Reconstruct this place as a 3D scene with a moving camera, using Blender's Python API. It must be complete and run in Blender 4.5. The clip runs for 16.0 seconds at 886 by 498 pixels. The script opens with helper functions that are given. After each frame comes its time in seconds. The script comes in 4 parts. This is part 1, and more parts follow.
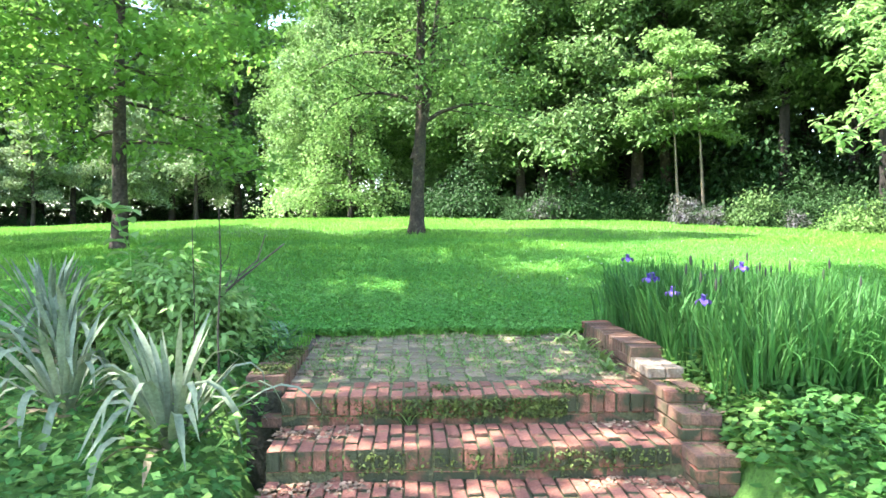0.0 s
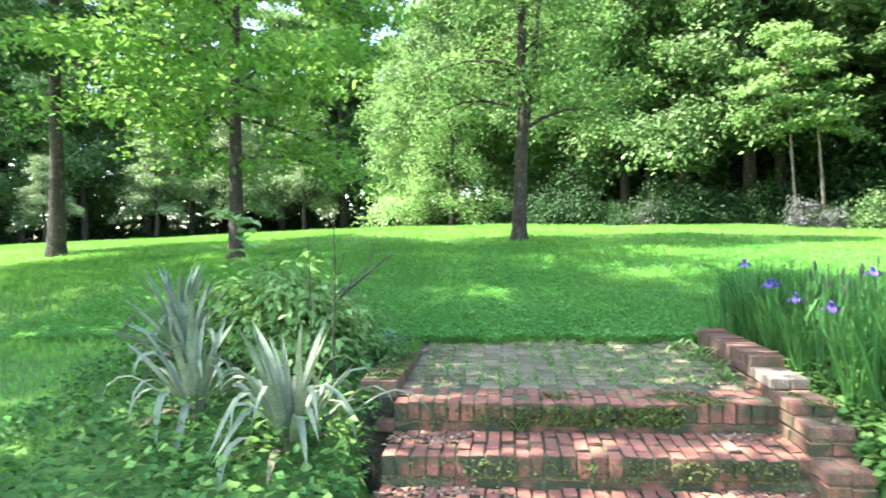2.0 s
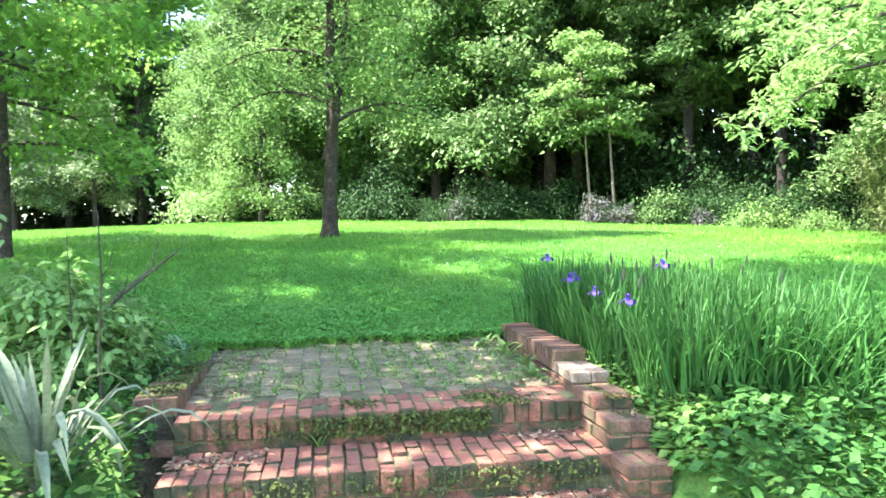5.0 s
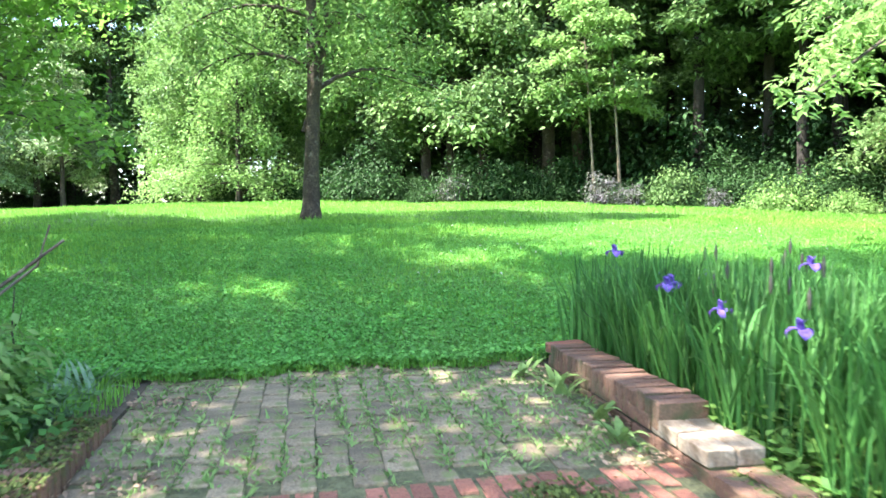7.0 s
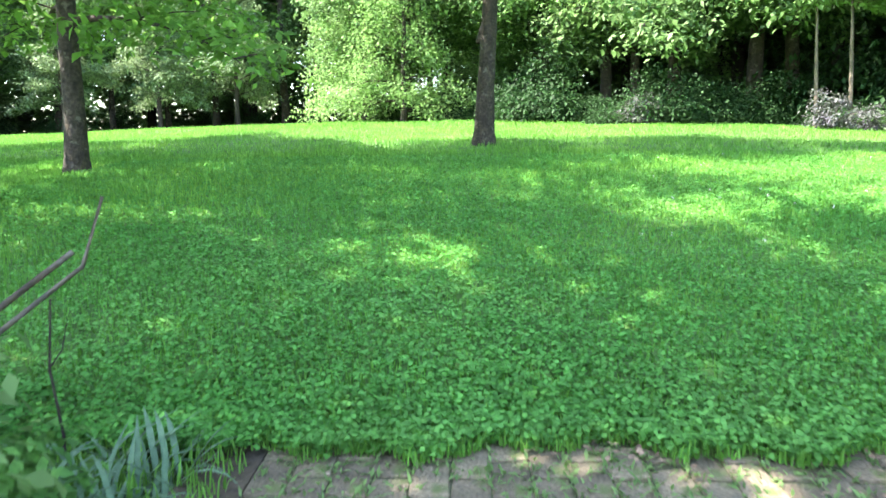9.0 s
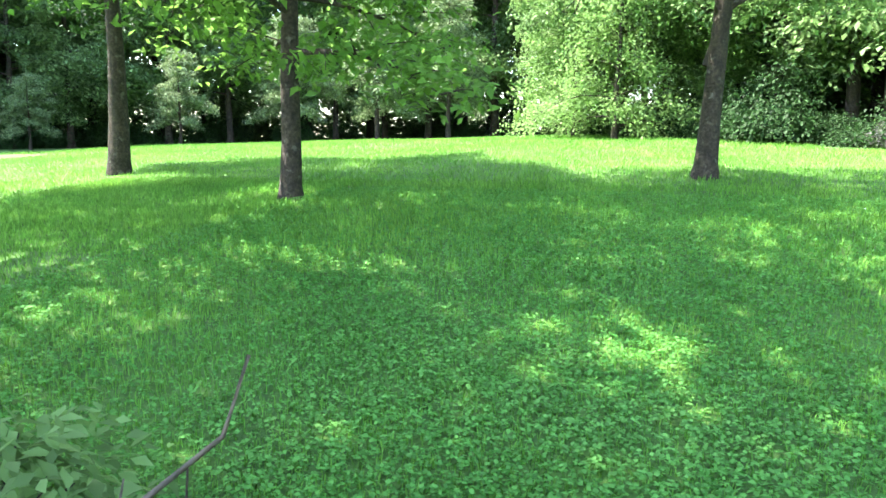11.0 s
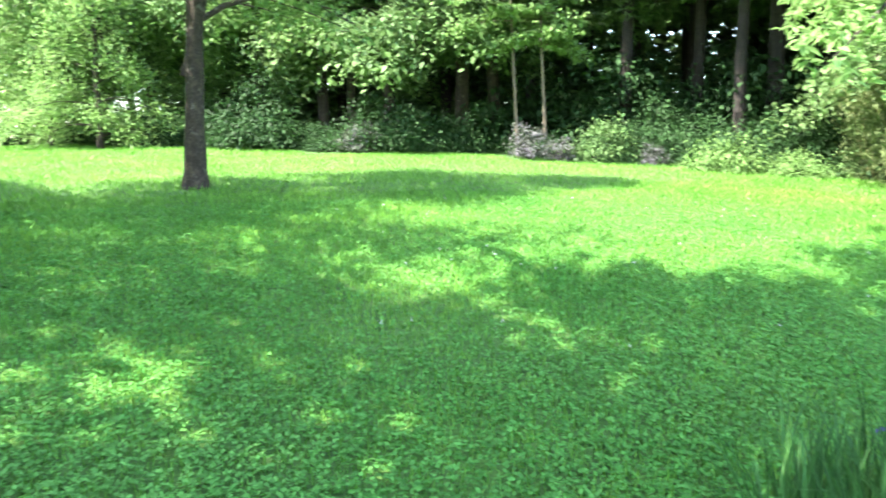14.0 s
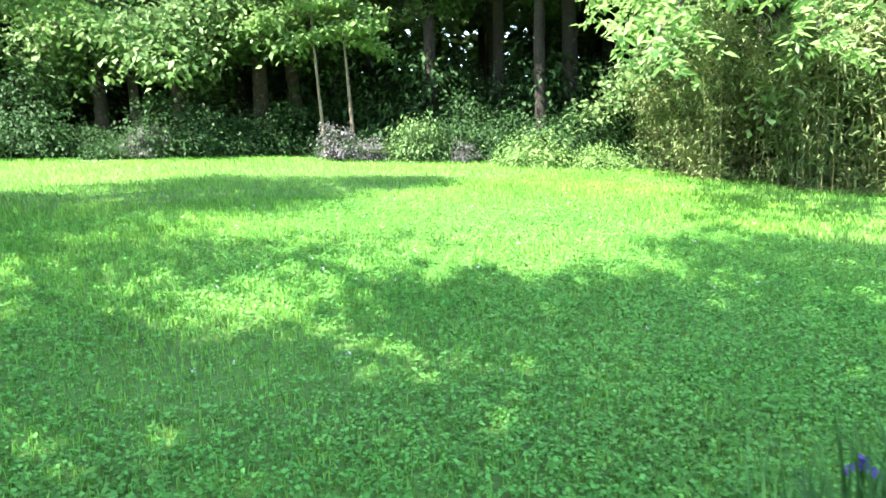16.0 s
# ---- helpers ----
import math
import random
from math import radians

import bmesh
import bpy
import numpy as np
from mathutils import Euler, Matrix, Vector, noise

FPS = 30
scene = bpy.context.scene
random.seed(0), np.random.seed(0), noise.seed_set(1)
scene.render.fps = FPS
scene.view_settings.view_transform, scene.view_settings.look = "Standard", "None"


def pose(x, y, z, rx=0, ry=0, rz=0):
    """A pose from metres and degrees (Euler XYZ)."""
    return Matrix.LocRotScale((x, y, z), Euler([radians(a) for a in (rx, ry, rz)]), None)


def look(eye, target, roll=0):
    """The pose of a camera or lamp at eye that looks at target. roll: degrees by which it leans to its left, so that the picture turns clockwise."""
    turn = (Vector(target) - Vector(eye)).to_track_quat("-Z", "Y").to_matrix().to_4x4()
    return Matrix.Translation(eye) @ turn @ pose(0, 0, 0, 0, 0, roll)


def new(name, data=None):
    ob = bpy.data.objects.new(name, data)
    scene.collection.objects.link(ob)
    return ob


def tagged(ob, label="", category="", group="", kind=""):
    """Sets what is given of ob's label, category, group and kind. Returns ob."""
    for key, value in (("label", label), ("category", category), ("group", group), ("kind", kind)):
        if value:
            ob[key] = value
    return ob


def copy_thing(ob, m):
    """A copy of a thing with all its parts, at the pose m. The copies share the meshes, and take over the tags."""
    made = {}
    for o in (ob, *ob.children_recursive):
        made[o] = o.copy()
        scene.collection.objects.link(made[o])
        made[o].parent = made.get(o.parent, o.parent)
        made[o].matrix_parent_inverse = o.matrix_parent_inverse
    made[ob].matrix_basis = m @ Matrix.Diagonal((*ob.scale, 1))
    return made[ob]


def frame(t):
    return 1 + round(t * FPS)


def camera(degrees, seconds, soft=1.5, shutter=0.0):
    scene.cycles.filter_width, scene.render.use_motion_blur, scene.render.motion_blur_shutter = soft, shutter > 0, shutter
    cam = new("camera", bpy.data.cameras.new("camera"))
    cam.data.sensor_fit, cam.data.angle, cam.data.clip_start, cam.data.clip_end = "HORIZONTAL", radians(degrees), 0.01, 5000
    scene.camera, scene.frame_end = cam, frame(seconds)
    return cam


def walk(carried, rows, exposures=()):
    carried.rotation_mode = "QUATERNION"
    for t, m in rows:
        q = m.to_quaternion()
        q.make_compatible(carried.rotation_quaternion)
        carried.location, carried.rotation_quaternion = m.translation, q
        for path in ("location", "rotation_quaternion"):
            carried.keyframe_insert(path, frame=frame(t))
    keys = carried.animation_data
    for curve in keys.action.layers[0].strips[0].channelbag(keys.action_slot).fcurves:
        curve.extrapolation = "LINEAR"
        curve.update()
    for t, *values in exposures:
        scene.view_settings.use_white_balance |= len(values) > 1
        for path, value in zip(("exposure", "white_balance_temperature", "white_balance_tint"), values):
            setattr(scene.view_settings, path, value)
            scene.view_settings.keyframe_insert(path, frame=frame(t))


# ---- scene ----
cam = camera(62.4, 16.0, soft=1.6, shutter=0.4)
METRES, EYE, TILT, LEAN, TURN = 5.5, 1.32, -1.0, 0.0, -3.0
ROWS = [
    (0.0, 0.0, 0.0, 0.0, 0.0, 0.0, -0.0),
    (0.5, 0.0007, -0.0013, -0.0002, -0.45, 0.31, 0.21),
    (1.0, -0.0014, -0.001, -0.0009, 0.31, -0.34, -0.47),
    (1.5, -0.0027, -0.002, -0.0002, 2.15, 0.3, -0.09),
    (2.0, -0.008, -0.004, 0.0003, 7.86, 0.58, 0.52),
    (2.5, -0.0104, -0.0071, 0.0005, 10.61, 1.04, -0.04),
    (3.0, -0.0068, -0.0054, 0.0008, 6.68, 0.94, -0.22),
    (3.5, -0.0, -0.0013, 0.0006, -0.16, 1.06, -0.13),
    (4.0, 0.0028, 0.0005, 0.0008, -3.11, 1.17, 0.25),
    (6.5, 0.005, 0.2541, -0.0, -9.16, -1.77, 1.91),
    (7.0, 0.0028, 0.3412, 0.0077, -7.75, -1.34, 0.98),
    (7.5, -0.01, 0.4311, 0.0102, -9.39, -2.25, 0.57),
    (8.0, -0.0161, 0.5131, 0.0106, -1.22, -2.56, 0.6),
    (8.5, -0.0323, 0.5921, 0.0177, 5.37, -3.11, -1.54),
    (9.0, -0.0422, 0.6469, 0.0416, 4.72, -7.66, 0.13),
    (9.5, -0.0437, 0.7001, 0.062, 6.08, -6.78, -0.62),
    (10.0, -0.0637, 0.7302, 0.0813, 21.11, -6.37, -1.43),
    (12.5, -0.0533, 0.7528, 0.1144, 13.83, -8.42, -0.58),
    (13.0, -0.0475, 0.7543, 0.1154, 2.83, -7.34, -0.89),
    (13.5, -0.04, 0.7582, 0.1158, -9.48, -6.78, 0.14),
    (14.0, -0.0373, 0.7592, 0.1158, -16.83, -6.83, 0.74),
    (14.5, -0.036, 0.7629, 0.1152, -25.11, -7.2, 2.25),
    (15.0, -0.026, 0.7876, 0.1129, -29.83, -6.56, 2.35),
    (15.5, -0.0084, 0.8355, 0.1157, -31.28, -6.16, 3.71),
    (16.0, -0.015, 0.8982, 0.1132, -32.25, -7.12, 2.47),
]
walk(cam, [(t, pose(0, 0, EYE, TILT, LEAN, TURN) @ pose(METRES * x, METRES * y, METRES * z, 90 + pitch, roll, yaw)) for t, x, y, z, yaw, pitch, roll in ROWS], [(0.0, 3.05, 6640, 11.3), (16.0, 3.05, 6640, 11.3)])

# ---- light ----
SUN_AZ, SUN_EL = -91.0, 57.0      # compass angle of the sun from +y towards +x, and its height
world = bpy.data.worlds.new("sky")
scene.world = world
world.use_nodes = True
wn = world.node_tree.nodes
sky = wn.new("ShaderNodeTexSky")
sky.sky_type, sky.sun_disc = "NISHITA", False
sky.sun_elevation, sky.sun_rotation = radians(SUN_EL), radians(SUN_AZ)
world.node_tree.links.new(sky.outputs[0], wn["Background"].inputs[0])
wn["Background"].inputs[1].default_value = 0.15
sun = new("sun", bpy.data.lights.new("sun", "SUN"))
sun.data.energy, sun.data.angle, sun.data.color = 3.6, radians(0.53), (1.0, 0.97, 0.91)
a, e = radians(SUN_AZ), radians(SUN_EL)
sun.matrix_world = look((math.sin(a) * math.cos(e) * 40, math.cos(a) * math.cos(e) * 40, math.sin(e) * 40), (0, 0, 0))


# ---- materials ----
def material(name, base, rough=0.7, vary=0.25, scale=6.0, second=None, bump=0.3, bump_scale=60.0, island=0.0, obj=0.0, trans=0.0, spots=None, side_blotch=None):
    """Two-scale noise colour with bump. island/obj: brightness spread per leaf or per piece. trans: share of light let through. spots: (colour, scale, threshold)."""
    m = bpy.data.materials.new(name)
    m.use_nodes = True
    n, l = m.node_tree.nodes, m.node_tree.links
    b = n["Principled BSDF"]
    b.inputs["Roughness"].default_value = rough
    tc = n.new("ShaderNodeTexCoord")
    n1 = n.new("ShaderNodeTexNoise")
    n1.inputs["Scale"].default_value, n1.inputs["Detail"].default_value = scale, 6
    n2 = n.new("ShaderNodeTexNoise")
    n2.inputs["Scale"].default_value, n2.inputs["Detail"].default_value = bump_scale, 5
    l.new(tc.outputs["Object"], n1.inputs["Vector"])
    l.new(tc.outputs["Object"], n2.inputs["Vector"])
    ramp = n.new("ShaderNodeValToRGB")
    ramp.color_ramp.elements[0].position, ramp.color_ramp.elements[1].position = 0.32, 0.68
    c2 = second or [c * (1 - vary * 1.6) for c in base]
    ramp.color_ramp.elements[0].color, ramp.color_ramp.elements[1].color = (*c2, 1), (*base, 1)
    l.new(n1.outputs["Fac"], ramp.inputs[0])
    mul = n.new("ShaderNodeMix")
    mul.data_type, mul.blend_type = "RGBA", "MULTIPLY"
    mul.inputs[0].default_value = 1.0
    l.new(ramp.outputs[0], mul.inputs[6])
    g = n.new("ShaderNodeMapRange")
    g.inputs[1].default_value, g.inputs[2].default_value = 0.3, 0.7
    g.inputs[3].default_value, g.inputs[4].default_value = 1 - vary, 1 + vary
    l.new(n2.outputs["Fac"], g.inputs[0])
    last = g.outputs[0]
    for amount, node, out in ((island, "ShaderNodeNewGeometry", "Random Per Island"), (obj, "ShaderNodeObjectInfo", "Random")):
        if amount:
            src = n.new(node)
            mr = n.new("ShaderNodeMapRange")
            mr.inputs[3].default_value, mr.inputs[4].default_value = 1 - amount, 1 + amount
            l.new(src.outputs[out], mr.inputs[0])
            mm = n.new("ShaderNodeMath")
            mm.operation = "MULTIPLY"
            l.new(last, mm.inputs[0])
            l.new(mr.outputs[0], mm.inputs[1])
            last = mm.outputs[0]
    l.new(last, mul.inputs[7])
    colour = mul.outputs[2]
    if spots:
        n3 = n.new("ShaderNodeTexNoise")
        n3.inputs["Scale"].default_value, n3.inputs["Detail"].default_value = spots[1], 8
        l.new(tc.outputs["Object"], n3.inputs["Vector"])
        mr = n.new("ShaderNodeMapRange")
        mr.inputs[1].default_value, mr.inputs[2].default_value = spots[2], spots[2] + 0.08
        l.new(n3.outputs["Fac"], mr.inputs[0])
        mx = n.new("ShaderNodeMix")
        mx.data_type = "RGBA"
        l.new(mr.outputs[0], mx.inputs[0])
        l.new(colour, mx.inputs[6])
        mx.inputs[7].default_value = (*spots[0], 1)
        colour = mx.outputs[2]
    if side_blotch:
        # dark olive blotches from noise, on upright faces only
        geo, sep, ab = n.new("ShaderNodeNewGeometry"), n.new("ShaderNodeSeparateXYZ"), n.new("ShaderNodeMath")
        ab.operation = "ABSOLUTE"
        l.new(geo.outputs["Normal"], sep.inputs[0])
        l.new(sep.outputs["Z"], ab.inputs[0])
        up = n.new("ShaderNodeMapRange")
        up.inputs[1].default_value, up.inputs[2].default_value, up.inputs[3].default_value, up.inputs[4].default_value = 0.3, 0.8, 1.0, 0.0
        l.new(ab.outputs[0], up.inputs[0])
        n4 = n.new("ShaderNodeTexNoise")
        n4.inputs["Scale"].default_value, n4.inputs["Detail"].default_value = side_blotch[1], 7
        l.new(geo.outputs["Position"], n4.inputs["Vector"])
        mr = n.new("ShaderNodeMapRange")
        mr.inputs[1].default_value, mr.inputs[2].default_value = side_blotch[2], side_blotch[2] + 0.18
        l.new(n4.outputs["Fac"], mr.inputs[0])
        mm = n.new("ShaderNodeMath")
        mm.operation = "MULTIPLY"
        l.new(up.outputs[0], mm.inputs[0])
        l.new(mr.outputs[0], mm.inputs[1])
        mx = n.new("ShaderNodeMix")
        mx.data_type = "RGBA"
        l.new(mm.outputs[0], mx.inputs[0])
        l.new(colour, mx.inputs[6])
        mx.inputs[7].default_value = (*side_blotch[0], 1)
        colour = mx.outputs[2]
    l.new(colour, b.inputs["Base Color"])
    if bump:
        bp = n.new("ShaderNodeBump")
        bp.inputs["Strength"].default_value, bp.inputs["Distance"].default_value = bump, 0.02
        l.new(n2.outputs["Fac"], bp.inputs["Height"])
        l.new(bp.outputs[0], b.inputs["Normal"])
    if trans:
        b.inputs["Specular IOR Level"].default_value = 0.2
        b.inputs["Roughness"].default_value = max(rough, 0.55)
        t = n.new("ShaderNodeBsdfTranslucent")
        l.new(colour, t.inputs[0])
        mix = n.new("ShaderNodeMixShader")
        mix.inputs[0].default_value = trans
        l.new(b.outputs[0], mix.inputs[1])
        l.new(t.outputs[0], mix.inputs[2])
        l.new(mix.outputs[0], n["Material Output"].inputs[0])
    return m


SOIL = material("lawn_soil", (0.085, 0.19, 0.03), 0.95, 0.3, 1.5, (0.065, 0.14, 0.025), 0.6, 40)
EARTH = material("earth", (0.09, 0.065, 0.04), 0.95, 0.4, 3, (0.045, 0.035, 0.025), 0.8, 30)
GRASS = material("grass_blades", (0.205, 0.415, 0.068), 0.6, 0.14, 0.6, (0.132, 0.34, 0.055), 0, 4, island=0.35, trans=0.4)
CLOVER = material("clover", (0.155, 0.38, 0.085), 0.6, 0.12, 0.9, (0.108, 0.33, 0.062), 0, 4, island=0.35, trans=0.35)
LEAF_MAPLE = material("maple_leaf", (0.23, 0.41, 0.085), 0.45, 0.15, 0.8, (0.15, 0.31, 0.06), 0, 4, island=0.35, trans=0.55)
LEAF_FINE = material("fine_leaf", (0.2, 0.33, 0.1), 0.45, 0.15, 0.8, (0.14, 0.26, 0.075), 0, 4, island=0.35, trans=0.4)
LEAF_WOOD = material("wood_leaf", (0.2, 0.31, 0.115), 0.5, 0.2, 0.35, (0.115, 0.205, 0.07), 0, 4, island=0.4, trans=0.35)
LEAF_LIGHT = material("light_leaf", (0.26, 0.41, 0.14), 0.4, 0.15, 0.8, (0.19, 0.33, 0.1), 0, 4, island=0.3, trans=0.45)
LEAF_MID = material("mid_leaf", (0.13, 0.23, 0.07), 0.5, 0.2, 0.6, (0.08, 0.15, 0.05), 0, 4, island=0.4, trans=0.3)
LEAF_DARK = material("dark_leaf", (0.042, 0.1, 0.03), 0.6, 0.2, 0.6, (0.026, 0.066, 0.02), 0, 4, island=0.4, trans=0.3)
LEAF_BAMBOO = material("bamboo_leaf", (0.27, 0.32, 0.13), 0.5, 0.2, 0.9, (0.09, 0.16, 0.05), 0, 4, island=0.4, trans=0.35)
BARK = material("bark", (0.072, 0.053, 0.038), 0.95, 0.4, 7, (0.03, 0.023, 0.017), 1.0, 28, spots=((0.13, 0.115, 0.09), 9, 0.6))
# bark copy for the wood's trunks, the canopy's shade put into its colour
BARK_SHADED = material("shaded_bark", (0.035, 0.028, 0.022), 0.95, 0.4, 6, (0.018, 0.015, 0.012), 1.0, 25)
BARK_PALE = material("pale_bark", (0.24, 0.18, 0.125), 0.95, 0.3, 5, (0.1, 0.085, 0.065), 0.8, 30)
BRICK = material("brick", (0.34, 0.13, 0.083), 0.9, 0.28, 9, (0.22, 0.085, 0.058), 0.6, 90, obj=0.32, spots=((0.12, 0.115, 0.045), 14, 0.6), side_blotch=((0.045, 0.05, 0.022), 6, 0.36))
PAVER = material("weathered_paver", (0.265, 0.205, 0.13), 0.95, 0.35, 7, (0.145, 0.115, 0.074), 0.7, 80, obj=0.28, spots=((0.15, 0.17, 0.06), 9, 0.57))
BRICK_OLD = material("old_wall_brick", (0.205, 0.1, 0.064), 0.95, 0.3, 10, (0.1, 0.06, 0.042), 0.5, 90, obj=0.35, spots=((0.1, 0.11, 0.04), 11, 0.56), side_blotch=((0.06, 0.065, 0.028), 5, 0.5))
MORTAR_DARK = material("dark_mortar", (0.05, 0.048, 0.03), 1.0, 0.35, 12, (0.025, 0.024, 0.015), 0.8, 60)
MORTAR = material("mossy_mortar", (0.13, 0.13, 0.06), 1.0, 0.35, 12, (0.06, 0.065, 0.03), 0.8, 60)


# ---- builders ----
def mesh_object(name, verts, faces, mat, parent=None, label="", smooth=False):
    me = bpy.data.meshes.new(name)
    verts, faces = np.asarray(verts, np.float32), np.asarray(faces, np.int32)
    k = faces.shape[1]
    me.vertices.add(len(verts))
    me.vertices.foreach_set("co", verts.ravel())
    me.loops.add(faces.size)
    me.loops.foreach_set("vertex_index", faces.ravel())
    me.polygons.add(len(faces))
    me.polygons.foreach_set("loop_start", np.arange(0, faces.size, k, dtype=np.int32))
    me.update(calc_edges=True)
    if smooth:
        me.polygons.foreach_set("use_smooth", np.ones(len(faces), bool))
    me.materials.append(mat)
    ob = new(name, me)
    if parent:
        ob.parent = parent
    if label:
        tagged(ob, label)
    return ob


def part(name, bm, mat, parent, label=""):
    me = bpy.data.meshes.new(name)
    bm.to_mesh(me)
    bm.free()
    me.materials.append(mat)
    ob = new(name, me)
    ob.parent = parent
    if label:
        tagged(ob, label)
    return ob


def empty(name, x, y, z, label, category, group="", kind=""):
    ob = new(name)
    ob.empty_display_size = 0.1
    ob.location = (x, y, z)
    return tagged(ob, label, category, group, kind)


def height(x, y):
    """The ground: a lawn that climbs away from the steps, level with the walk below them."""
    x, y = np.asarray(x, float), np.asarray(y, float)
    up = 0.56 + 1.69 * np.tanh(np.maximum(y - 5.8, 0) / 18)
    bank = np.clip((x - 1.5) / 0.3, 0, 1) * np.clip((4.5 - x) / 2, 0, 1)
    s = np.clip((y - 1.6 + 0.75 * bank) / 3.4, 0, 1)
    low = 0.56 * s * s * (3 - 2 * s)
    left = np.maximum(-x - 3.5, 0)
    right = np.maximum(x - 7, 0)
    fall = np.clip((y - 4) / 8, 0, 1)
    z = np.where(y > 5.8, up, low) - fall * (0.035 * left + 0.02 * right)
    return z + 0.03 * np.sin(x * 0.7 + 1) * np.sin(y * 0.55) * fall


def tube(points, radii, sides=8):
    """Vertices and quads of a limb through the points."""
    p = np.asarray(points, float)
    t = np.gradient(p, axis=0)
    t /= np.linalg.norm(t, axis=1)[:, None] + 1e-9
    ref = np.where(np.abs(t[:, 2:3]) > 0.9, [[1.0, 0, 0]], [[0, 0, 1.0]])
    u = np.cross(t, ref)
    u /= np.linalg.norm(u, axis=1)[:, None] + 1e-9
    w = np.cross(t, u)
    ang = np.linspace(0, 2 * np.pi, sides, endpoint=False)
    ring = np.cos(ang)[None, :, None] * u[:, None] + np.sin(ang)[None, :, None] * w[:, None]
    v = (p[:, None] + ring * np.asarray(radii)[:, None, None]).reshape(-1, 3)
    f = []
    for i in range(len(p) - 1):
        for j in range(sides):
            k = (j + 1) % sides
            f.append((i * sides + j, i * sides + k, (i + 1) * sides + k, (i + 1) * sides + j))
    return v, f


def tubes(list_of, sides=8):
    """Several limbs in one mesh."""
    vs, fs, n = [], [], 0
    for pts, rad in list_of:
        v, f = tube(pts, rad, sides)
        vs.append(v)
        fs.append(np.asarray(f) + n)
        n += len(v)
    return np.concatenate(vs), np.concatenate(fs)


def leaves(rng, centres, size, aspect=0.55, droop=0.35, spread=0.35, hub=None):
    """A folded diamond leaf at each centre: two triangles that share the midrib."""
    n = len(centres)
    az = rng.uniform(0, 2 * np.pi, n)
    if hub is not None:
        az = np.arctan2(centres[:, 1] - hub[1], centres[:, 0] - hub[0]) + rng.normal(0, 0.9, n)
    tilt = rng.normal(-droop, spread, n)
    d = np.stack([np.cos(az) * np.cos(tilt), np.sin(az) * np.cos(tilt), np.sin(tilt)], 1)
    side = np.stack([-np.sin(az), np.cos(az), rng.normal(0, 0.45, n)], 1)
    side /= np.linalg.norm(side, axis=1)[:, None]
    s = size * rng.uniform(0.6, 1.25, n)[:, None]
    up = np.cross(d, side)
    mid = centres + d * s * 0.45
    a, b = centres, centres + d * s
    l = mid + side * s * aspect * 0.5 + up * s * 0.1
    r = mid - side * s * aspect * 0.5 + up * s * 0.1
    v = np.stack([a, l, b, r], 1).reshape(-1, 3)
    i = np.arange(n)[:, None] * 4
    return v, np.concatenate([i + [[0, 1, 2]], i + [[0, 2, 3]]], 1).reshape(-1, 3)


def cloud(rng, centre, radii, clumps, per, clump_size, flat=0.5, shell=0.55):
    """Leaf places: clumps over an ellipsoid's outer part, flat sprays with gaps between."""
    d = rng.normal(0, 1, (clumps, 3))
    d /= np.linalg.norm(d, axis=1)[:, None]
    ph = rng.uniform(0, 6.28, 3)
    r = rng.uniform(shell ** 2, 1.05, clumps)[:, None] ** 0.5 * (0.82 + 0.28 * np.sin(d[:, :1] * 4 + ph[0]) * np.sin(d[:, 1:2] * 4 + ph[1]) + 0.14 * np.sin(d[:, 2:] * 9 + d[:, :1] * 5 + ph[2]))
    c = np.asarray(centre) + d * r * np.asarray(radii) * np.where(d[:, 2:] < 0, [[1, 1, 0.5]], [[1, 1, 1.5]])
    k = rng.poisson(per, clumps) + 2
    base = np.repeat(c, k, 0)
    off = rng.normal(0, 1, (len(base), 3)) * [clump_size, clump_size, clump_size * flat]
    sag = -np.minimum(0.25 * (off[:, 0] ** 2 + off[:, 1] ** 2) / clump_size, 0.7 * clump_size)
    off[:, 2] += sag
    return base + off, c


